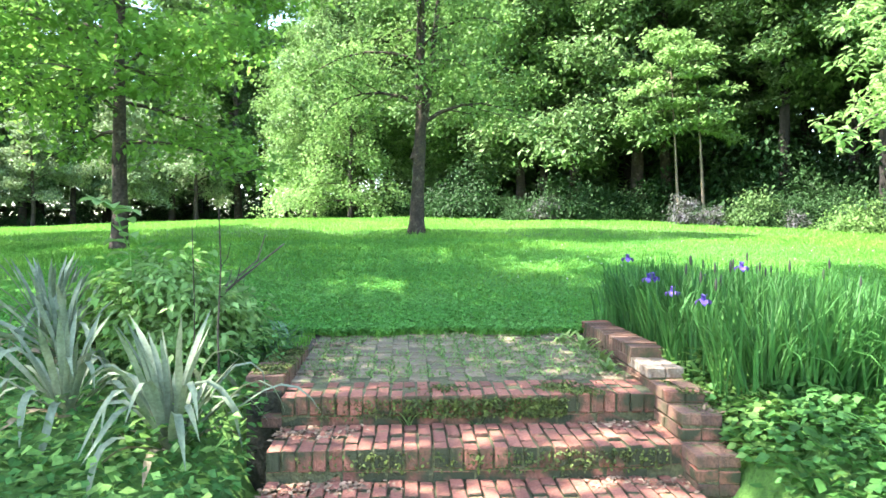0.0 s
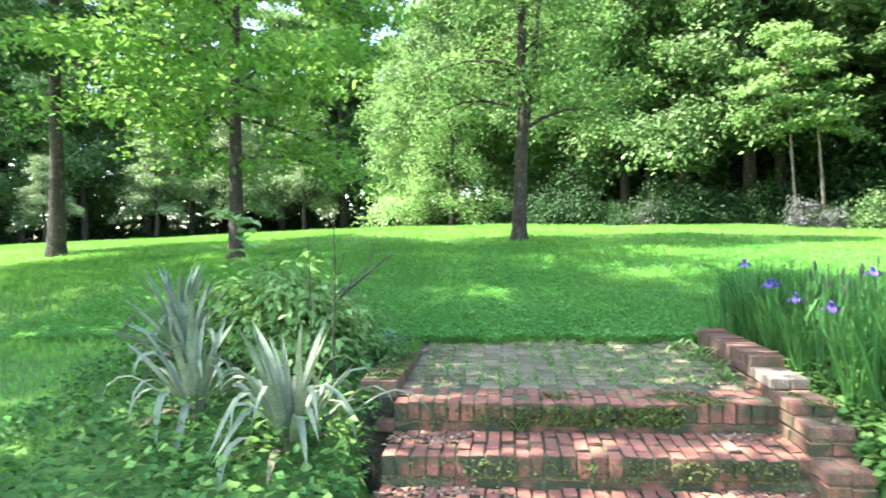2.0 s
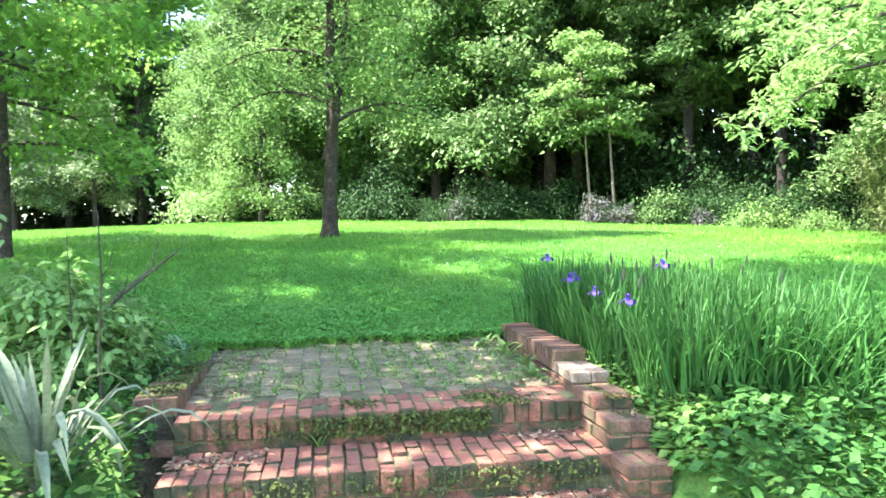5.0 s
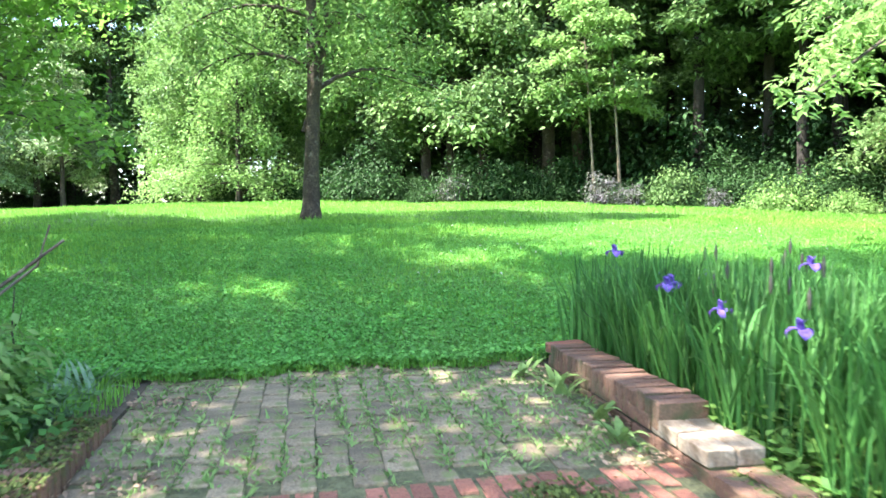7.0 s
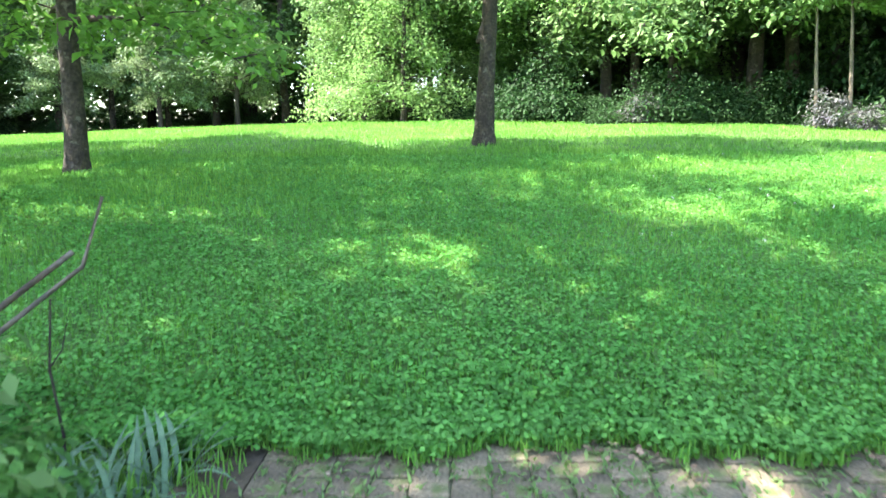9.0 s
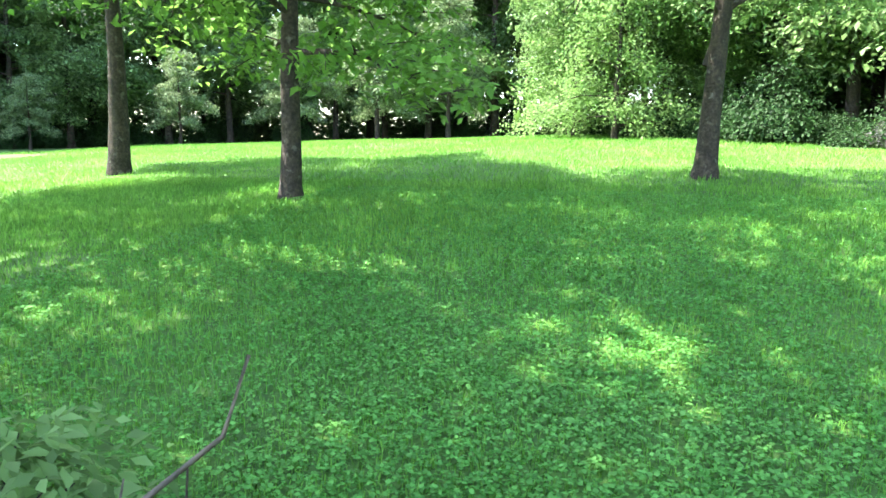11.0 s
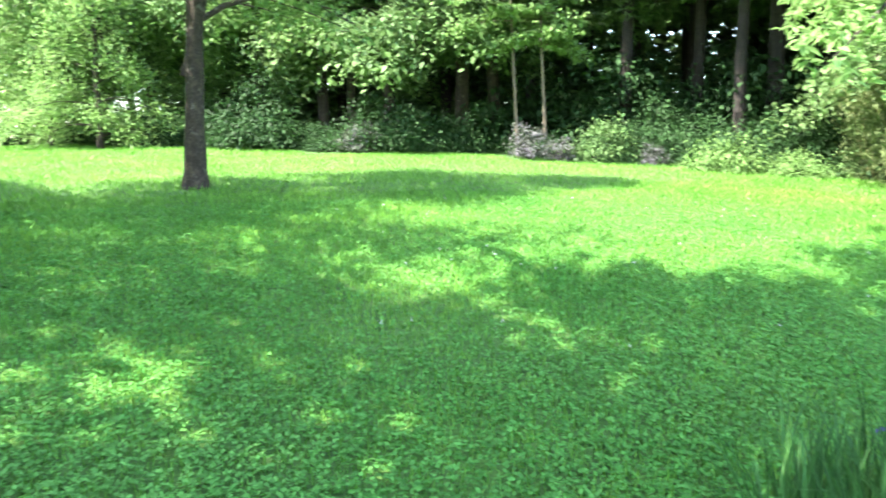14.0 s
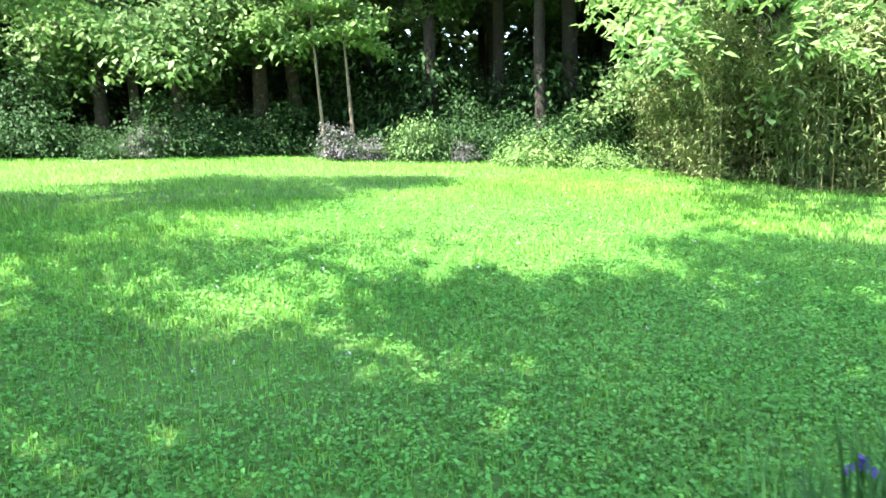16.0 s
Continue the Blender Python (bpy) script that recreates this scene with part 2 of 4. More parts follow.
def bough_system(rng, axis, first, tall, reach, boughs, total, spray, flat, rise=(0.12, 0.9), droop=0.35, trunk_r=0.15, ruffle=0.16):
    """Boughs in loose whorls up the axis, side twigs on each, and leaf places in level sprays along the twigs."""
    arms, twigs, spots, weight = [], [], [], []
    for i in range(boughs):
        u = np.clip((i + rng.uniform(0, 0.8)) / boughs, 0, 0.98)
        z = first + (tall - first) * u * 0.94
        s = np.array([np.interp(z, axis[:, 2], axis[:, j]) for j in range(3)])
        az = i * 2.39996 + rng.normal(0, 0.35)
        long = reach * (0.55 + 0.45 * math.sin(math.pi * (0.3 + 0.5 * u))) * (1 - 0.55 * u ** 3) * rng.uniform(0.62, 1.12)
        up = rise[0] + (rise[1] - rise[0]) * u ** 1.3 + rng.normal(0, 0.09)
        out, side = np.array([math.cos(az), math.sin(az), 0]), np.array([-math.sin(az), math.cos(az), 0])
        ts = np.linspace(0, 1, 6)
        bend = rng.normal(0, 0.12)
        p = s + out * (ts * long * math.cos(up))[:, None] + side * (bend * long * ts ** 2)[:, None] + [[0, 0, 1]] * (ts * long * math.sin(up) - droop * long * ts ** 2.2)[:, None]
        r0 = max(0.012, trunk_r * (1 - 0.8 * u) * 0.34)
        arms.append((p, r0 * np.array([1, 0.8, 0.6, 0.42, 0.26, 0.1])))
        m = max(5, int(long * 3.2))
        for j in range(m):
            t = 0.22 + 0.78 * (j + rng.uniform(0, 0.9)) / m
            c = np.array([np.interp(t, ts, p[:, q]) for q in range(3)])
            sgn = 1 if j % 2 else -1
            tw = out * rng.uniform(0.35, 0.9) + side * sgn * rng.uniform(0.5, 1.0) + np.array([0, 0, rng.normal(0.0, ruffle)])
            ll = long * 0.42 * (1.15 - 0.7 * t) * rng.uniform(0.6, 1.2)
            e = c + tw * ll - np.array([0, 0, 0.25 * ll * droop])
            if j % 2 == 0 or m < 9:
                twigs.append(([c, (c + e) / 2 + [0, 0, 0.03], e], [r0 * 0.3, r0 * 0.2, r0 * 0.07]))
            spots.append((c, e))
            weight.append(ll + 0.2)
    w = np.array(weight) * rng.uniform(0.35, 1.5, len(weight))
    pick = rng.choice(len(spots), int(total), p=w / w.sum())
    ends = np.array(spots)
    t = rng.uniform(0.1, 1.1, len(pick))[:, None]
    places = ends[pick, 0] * (1 - t) + ends[pick, 1] * t + np.clip(rng.normal(0, 1, (len(pick), 3)), -2, 2) * [spray, spray, spray * flat]
    return arms, twigs, places


def tree(name, x, y, tall, trunk_r, first, crown_r, clumps, per, size, mat, bark, label, seed, lean=(0, 0), fork=0.0, clump=0.45, group="", limbs=16, flat=0.4, joined=False, rise=(0.12, 0.9), droop=0.35, ruffle=0.16):
    """A tapered trunk with whorls of boughs that carry sprays of leaves."""
    rng = np.random.default_rng(seed)
    z0 = float(height(x, y))
    ob = empty(name, x, y, z0, label, "tree", group)
    ts = np.linspace(0, 1, 12)
    top = tall * 0.96
    wob = np.cumsum(rng.normal(0, 0.02, (12, 2)), 0) * trunk_r * 8
    pts = np.stack([lean[0] * ts * top + wob[:, 0], lean[1] * ts * top + wob[:, 1], ts * top - 0.05], 1)
    rad = trunk_r * (1 - 0.88 * ts)
    rad[0] *= 1.45
    extra = pts[0] * 0.7 + pts[1] * 0.3
    pts = np.insert(pts, 1, extra, 0)
    rad = np.insert(rad, 1, trunk_r * 1.08)
    v, f = tube(pts, rad, 12)
    v += noise_offsets(v, trunk_r * 0.12)
    mesh_object("trunk", v, f, bark, ob, smooth=True)
    arms, twigs, places = bough_system(rng, pts, first, tall, crown_r, limbs, clumps * per, clump * 0.42, flat, rise, droop, trunk_r, ruffle)
    if fork:
        arms.append(([(0, 0, fork), (0.15, 0, fork + 0.55), (0.3, 0.04, fork + 1.4), (0.46, 0.1, fork + 3.0), (0.7, 0.1, fork + 5)], [trunk_r * 0.66, trunk_r * 0.54, trunk_r * 0.46, trunk_r * 0.3, trunk_r * 0.1]))
    if joined:
        twigs = arms + twigs
    else:
        for line, thick in arms:
            v, f = tube(line, thick, 7)
            mesh_object("limb", v, f, bark, ob, smooth=True)
    v, f = tubes(twigs, 5)
    tagged(mesh_object("branchwork", v, f, bark, ob, smooth=True), kind="stuff")
    v, f = leaves(rng, places, size, 0.6, 0.45, 0.4)
    mesh_object("crown", v, f, mat, ob)
    return ob


def noise_offsets(v, amount):
    r = np.random.default_rng(7)
    ph = r.uniform(0, 6.28, (4, 3))
    fr = r.uniform(3, 14, (4, 3))
    o = np.zeros_like(v)
    for p, q in zip(ph, fr):
        o += np.sin(v * q + p) * amount * 0.5
        o[:, :2] += np.sin(v[:, [2, 2]] * q[:2] * 1.7 + p[:2] + v[:, [1, 0]] * 20)* amount * 0.3
    o[:, 2] = 0
    return o


# ---- ground ----
def ground():
    xs = np.concatenate([np.linspace(-3000, -60, 8), np.linspace(-50, -12, 30), np.linspace(-11.5, 14, 120), np.linspace(15, 50, 30), np.linspace(60, 3000, 8)])
    ys = np.concatenate([np.linspace(-3000, -60, 8), np.linspace(-50, -6, 20), np.linspace(-5.5, 16, 110), np.linspace(16.5, 50, 50), np.linspace(60, 3000, 8)])
    ys = np.sort(np.concatenate([ys, [5.73, 5.77]]))
    X, Y = np.meshgrid(xs, ys)
    Z = height(np.clip(X, -45, 45), np.clip(Y, -50, 60))
    walk_cut = (X > -0.80) & (X < 1.5) & (Y > 2.2) & (Y < 5.75)
    Z = np.where(walk_cut, np.minimum(Z, -0.02), Z)
    nx, ny = len(xs), len(ys)
    v = np.stack([X, Y, Z], 2).reshape(-1, 3)
    i = (np.arange(ny - 1)[:, None] * nx + np.arange(nx - 1)[None]).ravel()
    mesh_object("ground", v, np.stack([i, i + 1, i + nx + 1, i + nx], 1), SOIL, smooth=True)["kind"] = "structure"
    tagged(bpy.data.objects["ground"], "green grassy earth of a gently rising lawn", "ground")


ground()

X0, X1 = -0.64, 1.335       # inner faces of the two side walls
RISE, LAND = 0.157, 0.487
SLOPE = 0.035             # the treads and the landing climb a little towards the lawn
NOSE = (3.80, 3.385, 2.98)  # front edges of the top, middle and low tread
BACK = 5.80                # where the landing meets the lawn
PITCH = 0.0704             # one rowlock brick and its joint


def block(name, x0, x1, y0, y1, z0, z1, mat, parent):
    bm = bmesh.new()
    bmesh.ops.create_cube(bm, size=1, matrix=Matrix.Translation(((x0 + x1) / 2, (y0 + y1) / 2, (z0 + z1) / 2)) @ Matrix.Diagonal((x1 - x0, y1 - y0, z1 - z0, 1)))
    return part(name, bm, mat, parent)


# ---- unseen shade trees added over the walk's start, and the trees on the lawn ----
SHADE = "unseen tall tree with a leafy crown added for shade"
# each crown is set by where its shade should fall
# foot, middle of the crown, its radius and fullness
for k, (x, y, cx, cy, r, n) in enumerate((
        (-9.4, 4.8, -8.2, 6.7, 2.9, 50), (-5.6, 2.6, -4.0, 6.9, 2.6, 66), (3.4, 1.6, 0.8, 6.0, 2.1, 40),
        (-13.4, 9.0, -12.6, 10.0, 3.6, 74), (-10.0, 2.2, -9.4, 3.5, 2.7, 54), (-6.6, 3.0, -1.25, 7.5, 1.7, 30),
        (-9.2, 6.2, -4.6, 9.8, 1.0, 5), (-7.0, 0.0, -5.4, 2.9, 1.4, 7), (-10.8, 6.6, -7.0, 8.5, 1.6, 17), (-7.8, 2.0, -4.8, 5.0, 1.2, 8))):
    tree("unseen_shade_tree", x, y, 12.0, 0.22, 7.5, r, n, 60, 0.27, LEAF_WOOD, BARK, SHADE, 31 + k, limbs=16, clump=0.8, joined=True, lean=((cx - x) / 9.5, (cy - y) / 9.5), group="shade trees", rise=(0.1, 0.6))

tree("maple_tree", -4.63, 12.1, 9.0, 0.125, 1.7, 3.8, 300, 74, 0.15, LEAF_MAPLE, BARK, "young maple tree with spreading bright green leaves", 11, flat=0.45, clump=0.6, limbs=34, rise=(0.12, 0.75), droop=0.25, ruffle=0.25)
tree("maple_tree", 0.2, 14.95, 10, 0.15, 2.2, 2.9, 240, 95, 0.105, LEAF_FINE, BARK, "forked lawn tree with fine pale green leaves", 13, fork=1.5, limbs=26, clump=0.55, flat=0.9, rise=(0.5, 1.2), droop=0.5, ruffle=0.5).name = "ash_tree"
tree("pine_tree", -9.65, 14.9, 12, 0.17, 3.2, 3.6, 500, 70, 0.13, LEAF_DARK, BARK, "dark pine with level bare lower branches", 12, flat=0.25, clump=0.5, limbs=26, rise=(0.0, 0.4), droop=0.12)

# ---- woods round the lawn ----
rw = np.random.default_rng(5)


def scatter_thing(ob, x, y, s=1.0, turn=None):
    return copy_thing(ob, pose(x, y, float(height(x, y)), 0, 0, rw.uniform(0, 360) if turn is None else turn) @ Matrix.Diagonal((s, s, s * rw.uniform(0.9, 1.1), 1)))


def shrub(name, x, y, r, h, clumps, per, size, mat, label, seed, low=0.05, category="shrub", clump=None, flat=0.6, aspect=0.55, group="", shell=0.45):
    """Several woody stems under a mound of leaf sprays that reaches the ground."""
    rng = np.random.default_rng(seed)
    ob = empty(name, x, y, float(height(x, y)), label, category, group)
    places, hubs = cloud(rng, (0, 0, h * 0.25 + low), (r, r, h * 0.5), clumps, per, clump or r * 0.16, flat, shell)
    places = places[places[:, 2] > 0.01]
    arms = []
    for i in range(9):
        g = hubs[rng.integers(len(hubs))]
        b = rng.normal(0, 0.08 * r, 3)
        b[2] = -0.03
        arms.append(([b, b * 0.6 + g * 0.4 + [0, 0, h * 0.12], g], [0.012 + 0.006 * h, 0.008 + 0.004 * h, 0.002]))
    v, f = tubes(arms, 5)
    tagged(mesh_object("stem", v, f, BARK, ob, smooth=True), kind="stuff")
    v, f = leaves(rng, places, size, aspect, 0.5, 0.45, (0, 0))
    mesh_object("crown", v, f, mat, ob)
    return ob


WOOD = "tall leafy woodland tree at the edge of the lawn"
HIGH = "woodland tree with bare trunk coloured as shaded, high crown"
edge_a = tree("woodland_tree", -2.0, 30.5, 12, 0.17, 1.9, 3.3, 150, 200, 0.17, LEAF_WOOD, BARK, WOOD, 41, limbs=30, clump=0.62, flat=0.7, ruffle=0.4, rise=(0.25, 1.1), droop=0.5, joined=True, group="woodland trees")
edge_b = tree("woodland_tree", 4.9, 25.6, 12, 0.15, 2.0, 3.0, 150, 200, 0.15, LEAF_FINE, BARK, WOOD, 42, limbs=30, clump=0.62, flat=0.7, ruffle=0.4, rise=(0.25, 1.1), droop=0.5, joined=True, group="woodland trees")
edge_c = tree("woodland_tree", 8.6, 23.6, 12.5, 0.2, 2.4, 3.1, 150, 200, 0.18, LEAF_MID, BARK, WOOD, 43, limbs=30, clump=0.62, flat=0.7, ruffle=0.4, rise=(0.25, 1.1), droop=0.5, joined=True, group="woodland trees")
high_a = tree("woodland_tree", 12.5, 19.8, 15, 0.17, 4.6, 3.6, 170, 150, 0.19, LEAF_WOOD, BARK_SHADED, HIGH, 44, limbs=20, clump=0.7, joined=True, group="woodland trees")
high_b = tree("woodland_tree", 13.4, 23.8, 15, 0.2, 4.2, 3.6, 170, 150, 0.19, LEAF_MID, BARK_SHADED, HIGH, 45, limbs=20, clump=0.7, joined=True, group="woodland trees")
EDGE = [(-33, 8), (-34, 20), (-30, 29), (-27, 33), (-22, 40), (-15, 43), (-8.5, 43), (-6.0, 40), (-2.5, 31), (1.5, 27.5), (4.6, 24.6), (8.4, 22.6), (11.4, 18.6), (13.4, 15), (14.4, 11.5), (15, 6), (16, 0)]
for row, (back, kinds, gap) in enumerate(((0.6, (edge_a, edge_b, edge_c), 2.7), (4.0, (high_a, high_b, high_a), 3.2), (8.5, (high_b, high_a, high_b), 4.0))):
    for (xa, ya), (xb, yb) in zip(EDGE, EDGE[1:]):
        out = Vector((ya - yb, xb - xa)).normalized()
        n = max(1, round(math.hypot(xb - xa, yb - ya) / gap))
        for i in range(n):
            k = (i + 0.5 + rw.uniform(-0.25, 0.25)) / n
            x, y = xa + (xb - xa) * k + out.x * back, ya + (yb - ya) * k + out.y * back
            if row == 0 and 8.7 < x < 14.2 and y < 22:
                continue
            if -9.2 < x < -5.8 and y > 36:
                continue
            ob = kinds[int(rw.integers(len(kinds)))]
            scatter_thing(ob, x, y, rw.uniform(0.85, 1.2) * (1.3 if x < -4 and row else 1.02))
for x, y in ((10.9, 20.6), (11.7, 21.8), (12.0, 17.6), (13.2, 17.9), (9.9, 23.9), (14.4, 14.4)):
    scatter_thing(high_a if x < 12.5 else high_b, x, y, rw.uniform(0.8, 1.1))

# ---- shrubs along the woods' foot ----
LOW = "dense green undergrowth bush at the wood's foot"
bush_a = shrub("undergrowth_bush", 2.2, 24.8, 1.5, 2.1, 120, 46, 0.13, LEAF_DARK, LOW, 51, clump=0.36, flat=0.4, shell=0.15, group="undergrowth")
bush_b = shrub("undergrowth_bush", 5.2, 22.6, 1.3, 1.6, 110, 46, 0.11, LEAF_DARK, LOW, 52, clump=0.34, flat=0.4, shell=0.15, group="undergrowth")
bush_c = shrub("undergrowth_bush", 9.2, 18.8, 0.85, 1.05, 90, 40, 0.1, LEAF_MID, "bright green undergrowth bush at the wood's foot", 53, clump=0.24, flat=0.4, shell=0.15, group="undergrowth")
foot = [(-3.6, 32), (0, 27.2), (3.2, 24.0), (6.4, 21.2), (8.6, 19.4), (10.6, 16.9), (11.8, 14.0), (12.4, 11.0), (13.6, 7)]
for (xa, ya), (xb, yb) in zip(foot, foot[1:]):
    out = Vector((ya - yb, xb - xa)).normalized()
    n = round(math.hypot(xb - xa, yb - ya) / 0.9)
    for i in range(n):
        k = (i + rw.uniform(0.1, 0.9)) / n
        d = rw.uniform(0.1, 1.6)
        pick = (bush_a, bush_b, bush_b, bush_b, bush_b, bush_c)[int(rw.integers(6))]
        scatter_thing(pick, xa + (xb - xa) * k + out.x * d, ya + (yb - ya) * k + out.y * d, rw.uniform(0.4, 0.75) + 0.3 * (d > 1))
for i in range(22):
    k = (i + rw.uniform(0.2, 0.8)) / 22
    scatter_thing(bush_a, 8.4 + 5.6 * k + 1.2 + rw.uniform(-0.5, 1.8), 22.8 - 9.5 * k + rw.uniform(0, 1.8), rw.uniform(0.8, 1.5))
for (xa, ya), (xb, yb) in zip(EDGE[1:8], EDGE[2:9]):
    out = Vector((ya - yb, xb - xa)).normalized()
    n = round(math.hypot(xb - xa, yb - ya) / 1.7)
    for i in range(n):
        k, d = (i + rw.uniform(0.1, 0.9)) / n, rw.uniform(0.8, 4.5)
        x, y = xa + (xb - xa) * k + out.x * d, ya + (yb - ya) * k + out.y * d
        if not -9.0 < x < -6.0:
            scatter_thing((bush_a, bush_b)[int(rw.integers(2))], x, y, rw.uniform(0.7, 1.2))
pale = tree("pale_bush", -2.0, 27.2, 6.4, 0.09, 0.3, 2.5, 130, 120, 0.12, LEAF_LIGHT, BARK, "tall sunlit bush with pale green leaves", 54, flat=0.8, clump=0.6, limbs=30, ruffle=0.5, rise=(0.3, 1.2), droop=0.55, joined=True)
scatter_thing(pale, -3.6, 30.0, 1.0)
scatter_thing(pale, 0.6, 28.6, 0.8)
SILVER = material("silver_leaf", (0.25, 0.34, 0.17), 0.5, 0.2, 0.5, (0.15, 0.22, 0.1), 0, 4, island=0.4, trans=0.35)
far_bush = tree("small_tree", -13.5, 36, 6.2, 0.12, 1.3, 2.5, 70, 170, 0.15, SILVER, BARK, "small spreading tree with silvery pale leaves", 55, flat=0.5, clump=0.6, limbs=18, ruffle=0.35, rise=(0.45, 1.0), droop=0.5, joined=True, group="small trees beyond the lawn")
for x, y, s in ((-10.4, 37, 1.0), (-17.0, 34.5, 0.9), (-20.5, 31, 0.6), (-24.5, 27, 0.5)):
    scatter_thing(far_bush, x, y, s)
lilac = shrub("lilac_bush", 4.3, 22.3, 0.6, 0.95, 60, 24, 0.075, material("faded_lilac", (0.15, 0.13, 0.16), 0.8, 0.2, 4, (0.09, 0.12, 0.07), 0, 4, island=0.4, trans=0.2), "small bush with faded lilac flower heads", 56, group="lilac bushes")
for x, y, s in ((7.5, 19.15, 0.95), (8.1, 18.9, 0.7), (9.7, 17.6, 0.6)):
    scatter_thing(lilac, x, y, s)
gold = shrub("arching_bush", 10.3, 16.1, 0.85, 0.75, 100, 30, 0.09, LEAF_FINE, "low arching yellow-green bush at the lawn's edge", 57, flat=0.4, clump=0.22, shell=0.2)
scatter_thing(gold, 11.1, 15.0, 0.7)

# ---- bamboo on the sunny side ----
CANE = material("bamboo_cane", (0.25, 0.24, 0.09), 0.5, 0.2, 4, (0.16, 0.15, 0.06), 0.1, 40)


def bamboo(x, y, r, h, canes, seed):
    rng = np.random.default_rng(seed)
    ob = empty("bamboo_clump", x, y, float(height(x, y)), "bamboo thicket with tan and green leaves", "bamboo", "bamboo clumps")
    arms, spots = [], []
    for _ in range(canes):
        a, d = rng.uniform(0, 6.28), r * 0.55 * math.sqrt(rng.uniform(0, 1))
        b = np.array([math.cos(a) * d, math.sin(a) * d, -0.03])
        hh = h * rng.uniform(0.65, 1.1)
        lean = np.array([math.cos(a), math.sin(a), 0]) * rng.uniform(0.1, 0.45) * r
        p = [b + lean * t * t * 1.6 + [0, 0, hh * (t - 0.16 * t ** 4)] for t in np.linspace(0, 1, 6)]
        arms.append((p, [0.014, 0.013, 0.011, 0.008, 0.005, 0.002]))
        for t in rng.uniform(0.02, 1, 30):
            c = np.array([np.interp(t, np.linspace(0, 1, 6), [q[j] for q in p]) for j in range(3)])
            c = c + rng.normal(0, 0.16, 3)
            spots.append(c + rng.normal(0, 1, (13, 3)) * [0.13, 0.13, 0.07])
    v, f = tubes(arms, 5)
    tagged(mesh_object("cane_thicket", v, f, CANE, ob, smooth=True), kind="stuff")
    sp = np.concatenate(spots)
    v, f = leaves(rng, sp[sp[:, 2] > 0.02], 0.15, 0.2, 0.6, 0.4)
    mesh_object("foliage", v, f, LEAF_BAMBOO, ob)
    return ob


clump = bamboo(12.3, 11.2, 1.5, 3.6, 30, 61)
for x, y, s in ((11.9, 12.9, 0.85), (12.9, 9.7, 1.3), (13.6, 12.6, 1.0), (12.7, 14.3, 0.8), (13.6, 8.2, 1.1)):
    scatter_thing(clump, x, y, s)

# ---- the pale saplings and the overhanging walnut ----
SAP = "slim pale-barked sapling with light compound leaves"
tree("sapling", 8.35, 20.0, 5.2, 0.05, 2.5, 1.25, 46, 60, 0.16, LEAF_LIGHT, BARK_PALE, SAP, 71, flat=0.4, clump=0.4, limbs=12, group="saplings", lean=(-0.06, 0))
tree("sapling", 7.75, 20.3, 5.6, 0.045, 2.8, 1.5, 46, 60, 0.16, LEAF_LIGHT, BARK_PALE, SAP, 72, flat=0.4, clump=0.4, limbs=12, group="saplings", lean=(-0.06, 0))


def walnut():
    """A tree in the thicket whose boughs hang out over the lawn."""
    rng = np.random.default_rng(81)
    x, y = 12.6, 12.4
    ob = empty("walnut_tree", x, y, float(height(x, y)), "walnut tree with light green leaves hanging over lawn", "tree")
    v, f = tube([(0, 0, -0.05), (-0.1, 0, 2), (-0.3, -0.1, 4.5), (-0.4, -0.1, 8)], [0.22, 0.18, 0.15, 0.06], 10)
    mesh_object("trunk", v, f, BARK, ob, smooth=True)
    all_spots = []
    for ex, ey, ez, sz in ((-6.5, -2.6, 1.7, 2.8), (-5.4, -1.4, 2.2, 3.2), (-4.4, -3.2, 1.9, 3.0), (-5.8, -2.2, 3.0, 3.8), (-3.6, 0.6, 3.0, 3.8), (-4.8, -0.4, 3.8, 4.4), (-6.0, -3.4, 2.6, 3.4)):
        p = [np.array(q) for q in ((-0.25, -0.1, sz), (ex * 0.35, ey * 0.35, sz + 0.5), (ex * 0.7, ey * 0.7, (sz + ez) / 2 + 0.5), (ex, ey, ez))]
        v, f = tube(p, [0.07, 0.05, 0.03, 0.008], 6)
        mesh_object("limb", v, f, BARK, ob, smooth=True)
        for t in np.linspace(0.3, 1, 9):
            c = np.array([np.interp(t, [0, 0.33, 0.66, 1], [q[j] for q in p]) for j in range(3)])
            for _ in range(4):
                a = rng.uniform(0, 6.28)
                way = np.array([math.cos(a), math.sin(a), -0.25])
                start = c + rng.normal(0, 0.18, 3)
                ks = np.linspace(0.05, 0.62, 9)[:, None]
                line = start + way * ks - [[0, 0, 0.35]] * ks * ks
                all_spots.append(np.repeat(line, 3, 0) + rng.normal(0, 0.035, (27, 3)))
    v, f = leaves(rng, np.concatenate(all_spots) + [0, 0, 0.2], 0.17, 0.42, 0.45, 0.3)
    mesh_object("crown", v, f, LEAF_LIGHT, ob)


walnut()


